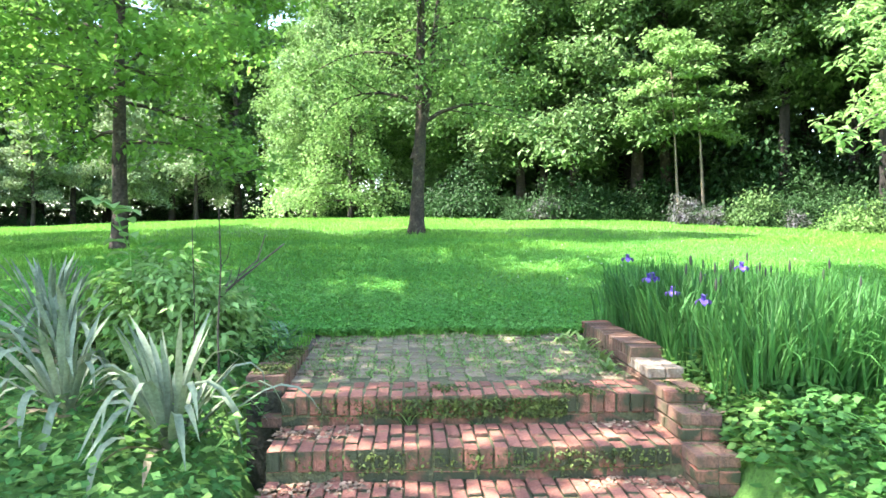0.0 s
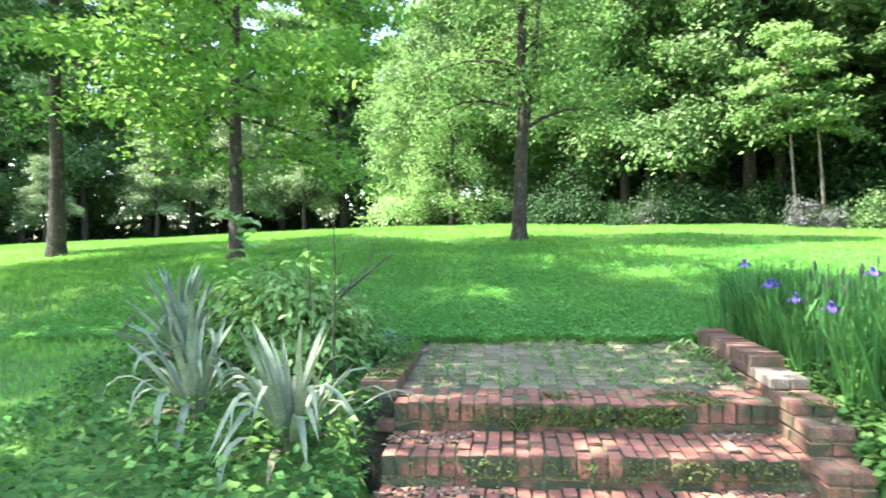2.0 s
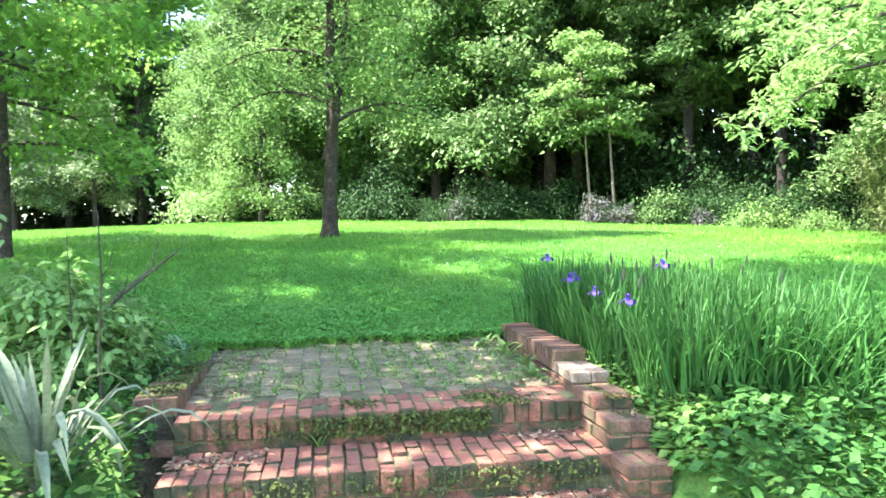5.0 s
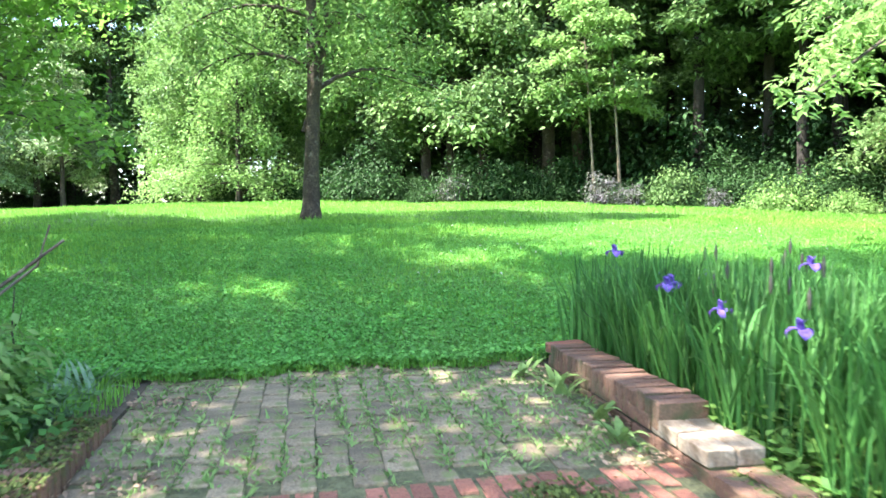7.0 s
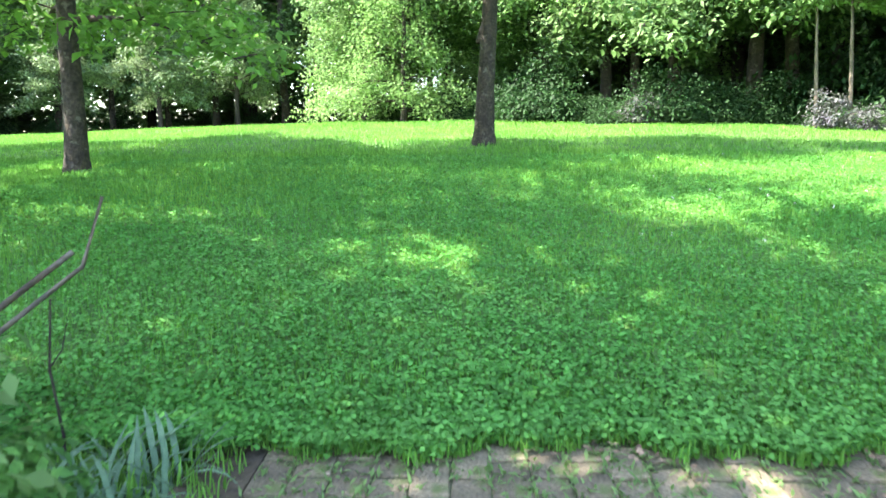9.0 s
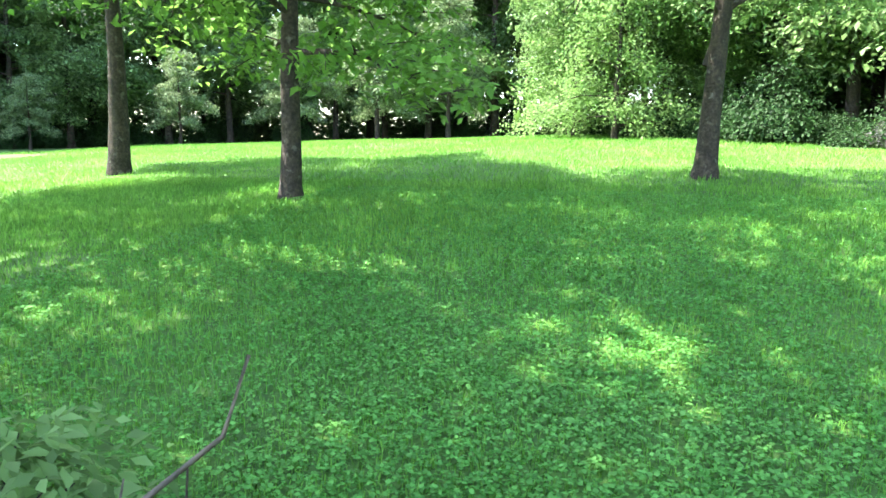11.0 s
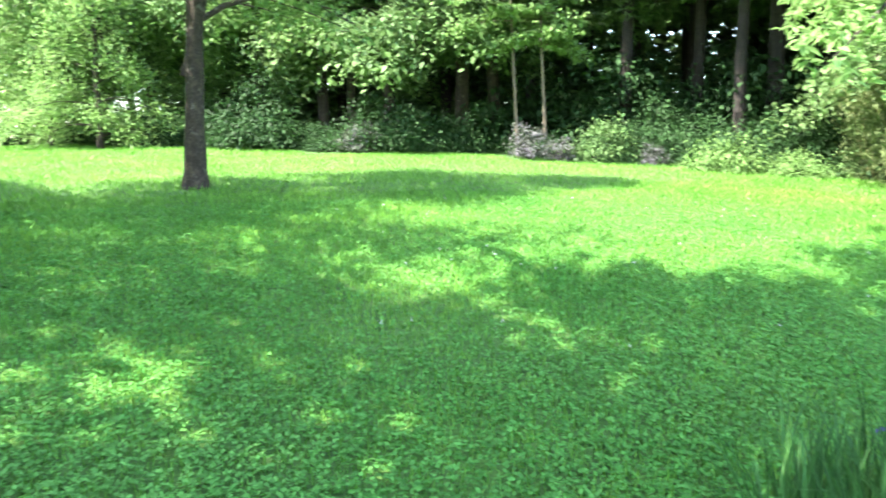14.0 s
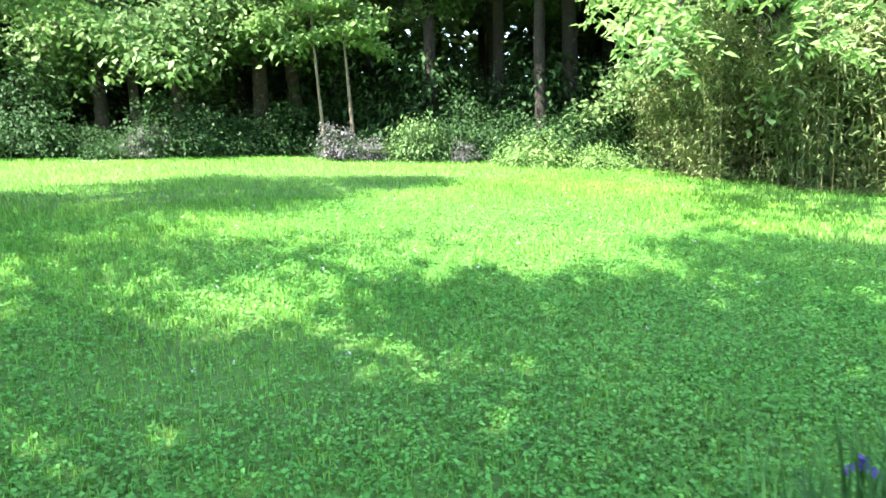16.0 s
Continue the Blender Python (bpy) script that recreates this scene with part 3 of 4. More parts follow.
def far_woods():
    """The leafy depth of the wood behind its edge."""
    rng = np.random.default_rng(91)
    pts = []
    for (xa, ya), (xb, yb) in zip(EDGE, EDGE[1:]):
        out = Vector((ya - yb, xb - xa)).normalized()
        n = int(math.hypot(xb - xa, yb - ya) * (3300 if xb > 7 else 1400))
        k, d = rng.uniform(-0.7, 1.7, n), rng.uniform(10.5, 17, n)
        p = np.stack([xa + (xb - xa) * k + out.x * d, ya + (yb - ya) * k + out.y * d, (11 if xb < -5 else 15) * rng.uniform(0, 1, n) ** 1.5], 1)
        p[:, 2] += height(np.clip(p[:, 0], -45, 45), np.clip(p[:, 1], -50, 60))
        pts.append(p + rng.normal(0, 0.3, p.shape))
    v, f = leaves(rng, np.concatenate(pts), 0.62, 0.75)
    tagged(mesh_object("far_woods", v, f, LEAF_MID), "deep green woods behind the lawn's edge", "woods", kind="stuff")


far_woods()

# ---- the lawn's grass and clover ----
def on_lawn(x, y):
    inside = (x > np.where(y > 4.97, X0 - 0.03, X0 - 0.22)) & (x < 1.56) & (y < 5.76)
    bed_r = (x >= 1.4) & (x < np.where(y < 3.55, 2.15, 2.9)) & (y < 6.0) & (y > 2.0)
    bed_l = (x > -2.3) & (x < X0) & (y < 5.0) & (y > 2.0)
    return ~(inside | bed_r | bed_l) & (y > 2.0)


def blades(rng, x, y, h, w):
    n = len(x)
    z = height(x, y)
    a = rng.uniform(0, 2 * np.pi, n)
    bend = rng.uniform(0.1, 0.9, n)
    ca, sa = np.cos(a), np.sin(a)
    b = rng.uniform(0, 2 * np.pi, n)
    base = np.stack([x, y, z - 0.005], 1)
    side = np.stack([-sa, ca, 0 * a], 1) * (w[:, None] / 2)
    mid = base + np.stack([ca * h * bend * 0.25, sa * h * bend * 0.25, h * 0.6], 1)
    tip = base + np.stack([ca * h * bend * 0.8, sa * h * bend * 0.8, h * (1 - 0.3 * bend)], 1)
    v = np.stack([base - side, base + side, mid + side * 0.8, mid - side * 0.8, tip], 1).reshape(-1, 3)
    if w[0] > 0.012:
        v = v.reshape(-1, 5, 3)[:, [0, 1, 4]].reshape(-1, 3)
        return v, np.arange(n * 3).reshape(-1, 3)
    i = np.arange(n)[:, None] * 5
    return v, np.concatenate([i + [[0, 1, 2]], i + [[0, 2, 3]], i + [[3, 2, 4]]], 1).reshape(-1, 3)


def patch(x, y, s=1.0):
    return 0.5 + 0.5 * np.sin(x * 1.3 * s + 2 * np.sin(y * 0.8 * s)) * np.sin(y * 1.1 * s + 1.5 * np.sin(x * 0.9 * s))


def lawn():
    rng = np.random.default_rng(101)
    vs, fs, n0 = [], [], 0
    for (xa, xb, ya, yb), n, h, w in (((-4.5, 6.5, 3.2, 9.0), 105000, 0.06, 0.006), ((-9, 9.5, 9.0, 14.0), 90000, 0.07, 0.010), ((6.5, 13.5, 5.0, 14.5), 40000, 0.07, 0.011), ((-18, 12, 14.0, 22.0), 90000, 0.075, 0.016), ((-22, 3, 22.0, 38.0), 60000, 0.09, 0.025), ((-12, -4.5, 3.2, 14.0), 45000, 0.07, 0.011), ((1.5, 4.6, 2.0, 3.25), 12000, 0.06, 0.007), ((-5.5, -2.3, 2.0, 3.25), 12000, 0.06, 0.007)):
        x, y = rng.uniform(xa, xb, n), rng.uniform(ya, yb, n)
        keep = on_lawn(x, y)
        x, y = x[keep], y[keep]
        m = patch(x, y)
        v, f = blades(rng, x, y, h * rng.uniform(0.5, 1.3, len(x)) * (0.75 + 0.6 * m), np.full(len(x), w))
        vs.append(v)
        fs.append(f + n0)
        n0 += len(v)
    x, y = rng.uniform(-1.1, 1.7, 7000), 5.62 + np.abs(rng.normal(0, 0.2, 7000))
    y += 0.05 * np.sin(x * 5.3) + 0.035 * np.sin(x * 17 + 1) + 0.02 * np.sin(x * 41)
    v, f = blades(rng, x, y, 0.055 * rng.uniform(0.4, 1.3, 7000), np.full(7000, 0.006))
    v[:, 2] += np.repeat(np.where(y < 5.76, 0.004, 0.0), 5)
    vs.append(v)
    fs.append(f + n0)
    n0 += len(v)
    tagged(mesh_object("lawn_grass", np.concatenate(vs), np.concatenate(fs), GRASS), "short green lawn grass in sun and shade", "grass", kind="stuff")
    n = 125000
    x, y = rng.uniform(-4.5, 7, n), 5.6 + 7.5 * rng.uniform(0, 1, n) ** 1.5
    keep = on_lawn(x, y) & (rng.uniform(0, 1, n) < 0.25 + 1.1 * patch(x + 3, y, 0.9))
    x, y = x[keep], y[keep]
    c = np.stack([x, y, height(x, y) + rng.uniform(0.015, 0.06, len(x))], 1)
    ex, ey = rng.uniform(-1.1, 1.7, 4200), 5.63 + np.abs(rng.normal(0, 0.15, 4200))
    ey += 0.05 * np.sin(ex * 5.3) + 0.035 * np.sin(ex * 17 + 1)
    c = np.concatenate([c, np.stack([ex, ey, height(ex, ey) + rng.uniform(0.01, 0.06, 4200)], 1)])
    c = np.repeat(c, 3, 0) + rng.normal(0, 0.006, (len(c) * 3, 3)) * [1, 1, 0.5]
    v, f = leaves(rng, c, 0.022, 0.9, 0.0, 0.3)
    tagged(mesh_object("clover_patch", v, f, CLOVER), "low clover leaves spread through the lawn", "clover", kind="stuff")
    x, y = rng.uniform(1, 8, 45), rng.uniform(7.5, 13, 45)
    c = np.repeat(np.stack([x, y, height(x, y) + 0.07], 1), 14, 0) + rng.normal(0, 0.005, (630, 3))
    v, f = leaves(rng, c, 0.010, 0.8, -0.4, 0.8)
    tagged(mesh_object("clover_blossom", v, f, material("clover_white", (0.62, 0.62, 0.55), 0.7, 0.1, 5, None, 0)), "small white clover blossoms in the lawn", "clover", kind="stuff")


lawn()

# ---- planting bed beside the steps ----
YUCCA = material("yucca_leaf", (0.235, 0.275, 0.18), 0.36, 0.2, 8, (0.12, 0.155, 0.095), 0.15, 60, island=0.3, trans=0.12)
YUCCA_DRY = material("dry_leaf", (0.3, 0.24, 0.14), 0.8, 0.25, 8, (0.2, 0.15, 0.09), 0.2, 60, island=0.3)
IRIS_LEAF = material("iris_leaf", (0.078, 0.215, 0.048), 0.45, 0.15, 3, (0.048, 0.15, 0.036), 0.05, 40, island=0.35, trans=0.35)
VIOLET = material("iris_petal", (0.17, 0.11, 0.4), 0.5, 0.3, 60, (0.075, 0.045, 0.24), 0, 40, island=0.25, trans=0.3)
VINE_DARK = material("ivy_leaf", (0.075, 0.2, 0.045), 0.5, 0.2, 5, (0.045, 0.13, 0.03), 0.1, 60, island=0.4, trans=0.3)
VINE_PALE = material("pale_vine_leaf", (0.23, 0.4, 0.1), 0.5, 0.2, 5, (0.13, 0.27, 0.06), 0.1, 60, island=0.35, trans=0.4)
VINE = material("vine_leaf", (0.17, 0.35, 0.075), 0.5, 0.2, 5, (0.065, 0.18, 0.04), 0.1, 60, island=0.35, trans=0.35)
MOSS = material("moss", (0.12, 0.15, 0.028), 1.0, 0.3, 15, (0.055, 0.08, 0.02), 0.5, 150, island=0.35)
LITTER = material("leaf_litter", (0.33, 0.22, 0.14), 0.9, 0.3, 9, (0.2, 0.13, 0.08), 0.2, 60, island=0.5)
WEED = material("weed_leaf", (0.22, 0.33, 0.11), 0.55, 0.2, 6, (0.14, 0.24, 0.07), 0, 40, island=0.35, trans=0.35)


def strap(rng, base, az, length, width, rise, curl, n=7, stiff=1.5):
    """One strap leaf with a channelled section, as rows of three vertices."""
    t = np.linspace(0, 1, n)
    ang = rise - curl * t ** stiff
    step = length / (n - 1)
    h = np.concatenate([[0], np.cumsum(np.cos(ang[:-1]) * step)])
    z = np.concatenate([[0], np.cumsum(np.sin(ang[:-1]) * step)])
    c = np.stack([base[0] + np.cos(az) * h, base[1] + np.sin(az) * h, base[2] + z], 1)
    w = width * np.minimum(1, 0.55 + 2.2 * t) * np.clip((1 - t) * 3.2, 0.04, 1) / 2
    side = np.array([-np.sin(az), np.cos(az), 0])
    up = np.stack([-np.sin(ang) * np.cos(az), -np.sin(ang) * np.sin(az), np.cos(ang)], 1)
    l = c + side * w[:, None] + up * w[:, None] * 0.35
    r = c - side * w[:, None] + up * w[:, None] * 0.35
    v = np.stack([l, c, r], 1).reshape(-1, 3)
    f = []
    for i in range(n - 1):
        for j in (0, 1):
            f.append((i * 3 + j, i * 3 + j + 1, i * 3 + j + 4, i * 3 + j + 3))
    return v, np.array(f)


def sword(rng, az, length, width, rise, fold, drop, n=11):
    """One broad sword leaf from the rosette; past the fold it hangs over."""
    t = np.linspace(0, 1, n)
    k = np.clip((t - fold) / 0.42, 0, 1)
    ang = rise - 0.15 * t - drop * k * k * (3 - 2 * k)
    step = length / (n - 1)
    h = 0.035 + np.concatenate([[0], np.cumsum(np.cos(ang[:-1]) * step)])
    z = 0.07 + np.concatenate([[0], np.cumsum(np.sin(ang[:-1]) * step)])
    sway = rng.normal(0, 0.05) * t * t
    out, side = np.array([math.cos(az), math.sin(az), 0]), np.array([-math.sin(az), math.cos(az), 0])
    c = out * h[:, None] + side * sway[:, None] + [[0, 0, 1]] * z[:, None]
    w = width * np.minimum(1, 0.5 + 1.6 * t) * np.clip((1 - t) * 4.5, 0.03, 1) / 2
    up = np.stack([-np.sin(ang) * math.cos(az), -np.sin(ang) * math.sin(az), np.cos(ang)], 1)
    twist = rng.normal(0, 0.5) * t[:, None]
    s2 = side * np.cos(twist) + up * np.sin(twist)
    u2 = up * np.cos(twist) - side * np.sin(twist)
    l, r = c + s2 * w[:, None] + u2 * w[:, None] * 0.4, c - s2 * w[:, None] + u2 * w[:, None] * 0.4
    v = np.stack([l, c, r], 1).reshape(-1, 3)
    f = [(i * 3 + j, i * 3 + j + 1, i * 3 + j + 4, i * 3 + j + 3) for i in range(n - 1) for j in (0, 1)]
    return v, np.array(f)


def yucca(x, y, z, n, length, seed, label, droop=1.0):
    """A rosette: stiff upright leaves in the heart, folded ones hanging round it, dry ones below."""
    rng = np.random.default_rng(seed)
    ob = empty("yucca", x, y, z, label, "yucca", "yuccas in the bed")
    v, f = tube([(0, 0, -0.05), (0, 0, 0.06), (0, 0, 0.12)], [0.05, 0.06, 0.03], 8)
    mesh_object("crown_base", v, f, YUCCA_DRY, ob)
    for i in range(n):
        k = i / n
        az = i * 2.39996 + rng.normal(0, 0.2)
        rise = radians(89 - 52 * k) + rng.normal(0, 0.13)
        folded = rng.uniform(0, 1) < droop * np.clip((k - 0.25) * 2.2, 0, 1)
        drop = rise + rng.uniform(0.7, 1.35) if folded else rng.uniform(0.0, 0.3)
        v, f = sword(rng, az, length * rng.uniform(0.8, 1.12) * (0.9 + 0.25 * k), rng.uniform(0.026, 0.04), rise, rng.uniform(0.2, 0.5), drop)
        mesh_object("leaf", v, f, YUCCA, ob, smooth=True)
    for i in range(8):
        v, f = sword(rng, rng.uniform(0, 6.28), length * 0.6, 0.032, 0.35, 0.3, 0.9)
        mesh_object("dry_leaf", v, f, YUCCA_DRY, ob, "withered tan leaf", smooth=True)
    return ob


GREY = "yucca with broad folded grey-green leaves beside steps"
UPRIGHT = "upright yucca with dark grey-green sword leaves"
yucca(-1.10, 3.50, 0.24, 46, 0.68, 201, GREY, 1.8)
yucca(-1.74, 3.85, 0.34, 38, 0.54, 202, GREY, 1.4)
yucca(-2.35, 5.0, 0.55, 38, 0.62, 203, UPRIGHT, 0.35)
yucca(-2.05, 4.5, 0.52, 30, 0.5, 204, UPRIGHT, 0.4)
yucca(-1.9, 4.9, 0.55, 24, 0.38, 205, UPRIGHT, 0.6)

shrub("garden_shrub", -1.4, 4.66, 0.46, 0.62, 210, 26, 0.07, LEAF_LIGHT, "leafy green garden shrub behind the yuccas", 211, clump=0.075)
shrub("garden_shrub", -1.62, 4.85, 0.46, 0.62, 170, 24, 0.085, VINE_PALE, "leafy green garden shrub behind the yuccas", 212, clump=0.08)
shrub("garden_shrub", -1.14, 5.02, 0.22, 0.3, 90, 20, 0.05, VINE, "low leafy shrub beside the mossy wall", 213, clump=0.06)


shrub("garden_shrub", -1.9, 5.55, 0.42, 0.5, 90, 20, 0.075, LEAF_LIGHT, "leafy pale shrub at the bed's end", 214, clump=0.07)


def shoot():
    """A tall bent stem with large pale leaves that stands out of the shrub."""
    rng = np.random.default_rng(215)
    z0 = float(height(-1.6, 4.4))
    ob = empty("tall_shoot", -1.6, 4.4, z0, "tall green shoot with large pale leaves in shrub", "plant")
    p = [(0.12, 0.0, 0), (0.04, 0, 0.4), (-0.03, 0.0, 0.75), (-0.1, 0, 0.95), (-0.2, 0, 1.02)]
    v, f = tube(p, [0.008, 0.007, 0.005, 0.004, 0.002], 6)
    mesh_object("stem", v, f, VINE, ob, smooth=True)
    for t in np.linspace(0.35, 1, 13):
        c = np.array([np.interp(t, np.linspace(0, 1, 5), [q[j] for q in p]) for j in range(3)])
        az = rng.uniform(0, 6.28)
        v, f = strap(rng, c, az, rng.uniform(0.13, 0.19), 0.09, 0.3, 1.2, 6)
        mesh_object("leaf", v, f, LEAF_LIGHT, ob, smooth=True)


shoot()


def bare_stem(points, r, label, mat=BARK_PALE):
    p = [Vector(q) for q in points]
    ob = empty("bare_stem", p[0].x, p[0].y, p[0].z, label, "branch")
    v, f = tube([tuple(q - p[0]) for q in p], np.linspace(r, r * 0.45, len(p)), 7)
    mesh_object("stalk", v + noise_offsets(v, r * 0.25), f, mat, ob, smooth=True)
    side = p[len(p) // 2] - p[0]
    v, f = tube([tuple(side), tuple(side + Vector((0.03, 0.02, 0.05))), tuple(side + Vector((0.05, 0.02, 0.13)))], [r * 0.5, r * 0.35, r * 0.2], 5)
    mesh_object("twig", v, f, mat, ob, smooth=True)


bare_stem([(-1.75, 4.75, 0.48), (-1.55, 5.05, 0.72), (-1.3, 5.35, 0.95), (-1.1, 5.52, 1.14), (-1.05, 5.56, 1.33)], 0.011, "bare curved tan stem rising from the bed")
bare_stem([(-1.5, 4.4, 0.44), (-1.35, 4.52, 0.72), (-1.1, 4.72, 1.0), (-0.81, 4.95, 1.27)], 0.013, "bare leaning brown stem rising from the bed", BARK)
bare_stem([(-1.2, 5.52, 0.44), (-1.19, 5.52, 0.65), (-1.21, 5.51, 0.85), (-1.19, 5.51, 1.05)], 0.006, "thin dead upright weed stalk in grass", BARK)
bare_stem([(-1.02, 4.08, 0.40), (-1.03, 4.08, 0.8), (-1.01, 4.08, 1.15), (-1.02, 4.08, 1.48)], 0.007, "thin dark upright stem behind the shrub", BARK)
bare_stem([(-1.19, 4.17, 0.40), (-1.18, 4.17, 0.9), (-1.19, 4.17, 1.38)], 0.005, "thin dark upright stem behind the shrub", BARK)


def tuft(name, x, y, z, n, length, width, rise, curl, mat, label, category, seed, r=0.12, group="", leaf="leaf"):
    """A clump of strap leaves, each one a part."""
    rng = np.random.default_rng(seed)
    ob = empty(name, x, y, z, label, category, group)
    for i in range(n):
        az, d = rng.uniform(0, 6.28), r * math.sqrt(rng.uniform(0, 1))
        b = (math.cos(az * 3.1) * d, math.sin(az * 3.1) * d, -0.02)
        v, f = strap(rng, b, az, length * rng.uniform(0.6, 1.15), width * rng.uniform(0.8, 1.2), rise + rng.normal(0, 0.1), curl * rng.uniform(0.3, 1.6), 7)
        mesh_object(leaf, v, f, mat, ob, smooth=True)
    return ob


CLUMP = material("clump_leaf", (0.17, 0.27, 0.15), 0.5, 0.15, 8, (0.1, 0.18, 0.1), 0, 60, island=0.3, trans=0.15)
tuft("grey_clump", -1.02, 5.42, 0.49, 110, 0.3, 0.016, 1.05, 1.5, CLUMP, "grey-green clump of narrow arching leaves", "plant", 221, 0.2)
tuft("grey_clump", -0.98, 5.1, 0.49, 60, 0.28, 0.016, 1.05, 1.5, CLUMP, "grey-green clump of narrow arching leaves", "plant", 222, 0.15)

# ---- the iris bed behind the wall ----
def iris_clump(x, y, n, h, seed):
    rng = np.random.default_rng(seed)
    ob = empty("iris_clump", x, y, float(height(x, y)) - 0.01, "dense clump of upright green iris leaves", "iris", "iris bed")
    vs, fs, k = [], [], 0
    for i in range(n):
        az, d = rng.uniform(0, 6.28), 0.2 * math.sqrt(rng.uniform(0, 1))
        a2 = rng.uniform(0, 6.28)
        v, f = strap(rng, (math.cos(a2) * d, math.sin(a2) * d, -0.02), az, h * rng.uniform(0.6, 1.12), rng.uniform(0.009, 0.017), radians(rng.uniform(70, 92)), rng.choice([0.15, 0.4, 1.0, 2.2], p=[0.34, 0.3, 0.22, 0.14]), 6, 2.2)
        vs.append(v)
        fs.append(f + k)
        k += len(v)
    tagged(mesh_object("leaf_sheaf", np.concatenate(vs), np.concatenate(fs), IRIS_LEAF, ob, smooth=True), kind="stuff")
    return ob


kinds = [iris_clump(1.72, 4.15, 150, 0.62, 301), iris_clump(1.74, 4.6, 160, 0.66, 302), iris_clump(1.75, 5.05, 160, 0.66, 303)]
ri = np.random.default_rng(305)
for gx in range(5):
    for gy in range(8):
        x, y = 1.74 + gx * 0.27 + ri.normal(0, 0.04), 3.75 + gy * 0.32 + ri.normal(0, 0.05)
        if gx == 0 and gy in (1, 2, 3, 4) or (gx > 2 and gy > 5) or (gx == 4 and gy > 4) or gy > 6:
            continue
        copy_thing(kinds[int(ri.integers(3))], pose(x, y, float(height(x, y)) - 0.01, 0, 0, ri.uniform(0, 360)) @ Matrix.Diagonal((1, 1, ri.uniform(0.8, 1.08) - 0.05 * gx, 1)))


def arching_clump(x, y, n, h, seed):
    """The outer clumps of the bed: longer, paler leaves that fall outwards."""
    rng = np.random.default_rng(seed)
    ob = empty("iris_clump", x, y, float(height(x, y)) - 0.01, "loose clump of arching bright green iris leaves", "iris", "iris bed")
    for i in range(n):
        az, d, a2 = rng.normal(-0.7, 1.1), 0.17 * math.sqrt(rng.uniform(0, 1)), rng.uniform(0, 6.28)
        v, f = strap(rng, (math.cos(a2) * d, math.sin(a2) * d, -0.02), az, h * rng.uniform(0.6, 1.15), rng.uniform(0.01, 0.019), radians(rng.uniform(58, 90)), rng.choice([0.3, 0.9, 1.7, 2.5]), 7, 1.9)
        mesh_object("leaf", v, f, IRIS_LEAF, ob, smooth=True)
    return ob


for i, (x, y, n, h) in enumerate(((1.95, 3.62, 42, 0.62), (2.25, 3.5, 46, 0.66), (2.55, 3.55, 46, 0.66), (2.85, 3.75, 40, 0.62), (2.4, 3.3, 36, 0.56), (2.75, 3.38, 34, 0.58), (3.05, 4.1, 36, 0.6), (3.1, 4.5, 34, 0.58))):
    arching_clump(x, y, n, h, 360 + i)


def iris_flower(x, y, z, seed):
    rng = np.random.default_rng(seed)
    z0 = float(height(x, y))
    ob = empty("iris_flower", x, y, z0, "violet-blue iris flower on a green stem", "flower", "iris flowers")
    top = z - z0
    v, f = tube([(0, 0, 0), (0.01, 0, top * 0.5), (0, 0, top)], [0.005, 0.004, 0.003], 6)
    mesh_object("stem", v, f, IRIS_LEAF, ob, smooth=True)
    for i in range(3):
        az = i * 2.094 + rng.uniform(0, 0.5)
        v, f = strap(rng, (0, 0, top), az, 0.06, 0.04, 0.55, 2.6, 7, 1.0)
        mesh_object("fall_petal", v, f, VIOLET, ob, smooth=True)
        v, f = strap(rng, (0, 0, top), az + 1.05, 0.048, 0.026, 1.35, 0.6, 6, 1.0)
        mesh_object("standard_petal", v, f, VIOLET, ob, smooth=True)
    v, f = tube([(0, 0, top - 0.03), (0, 0, top - 0.01), (0, 0, top + 0.005)], [0.004, 0.009, 0.005], 6)
    mesh_object("bud_sheath", v, f, IRIS_LEAF, ob, smooth=True)


for i, q in enumerate(((1.60, 4.29, 0.98), (1.62, 3.885, 0.965), (1.58, 4.66, 1.04), (1.62, 4.70, 1.045), (2.11, 4.48, 1.12), (1.64, 5.31, 1.15), (2.14, 5.83, 0.96), (2.05, 5.55, 0.92), (2.4, 5.75, 0.98), (2.02, 5.3, 0.86))):
    iris_flower(*q, 320 + i)


def iris_bud(x, y, z, seed):
    """A stem that carries a closed, brown-violet bud."""
    rng = np.random.default_rng(seed)
    z0 = float(height(x, y))
    ob = empty("iris_bud", x, y, z0, "closed dark iris bud on a stem", "flower", "iris buds")
    h, dx = z - z0, rng.normal(0, 0.02)
    v, f = tube([(0, 0, 0), (dx * 0.4, 0, h * 0.5), (dx, 0, h)], [0.005, 0.004, 0.003], 6)
    mesh_object("stem", v, f, IRIS_LEAF, ob, smooth=True)
    v, f = tube([(dx, 0, h - 0.01), (dx, 0, h + 0.015), (dx, 0, h + 0.04), (dx, 0, h + 0.065)], [0.004, 0.008, 0.007, 0.001], 6)
    mesh_object("bud", v, f, BUD, ob, smooth=True)


BUD = material("iris_bud", (0.042, 0.04, 0.028), 0.6, 0.2, 30, (0.03, 0.03, 0.02), 0)
rbud = np.random.default_rng(329)
for i in range(22):
    iris_bud(rbud.uniform(1.65, 2.8), rbud.uniform(3.9, 5.6), rbud.uniform(1.0, 1.16), 700 + i)

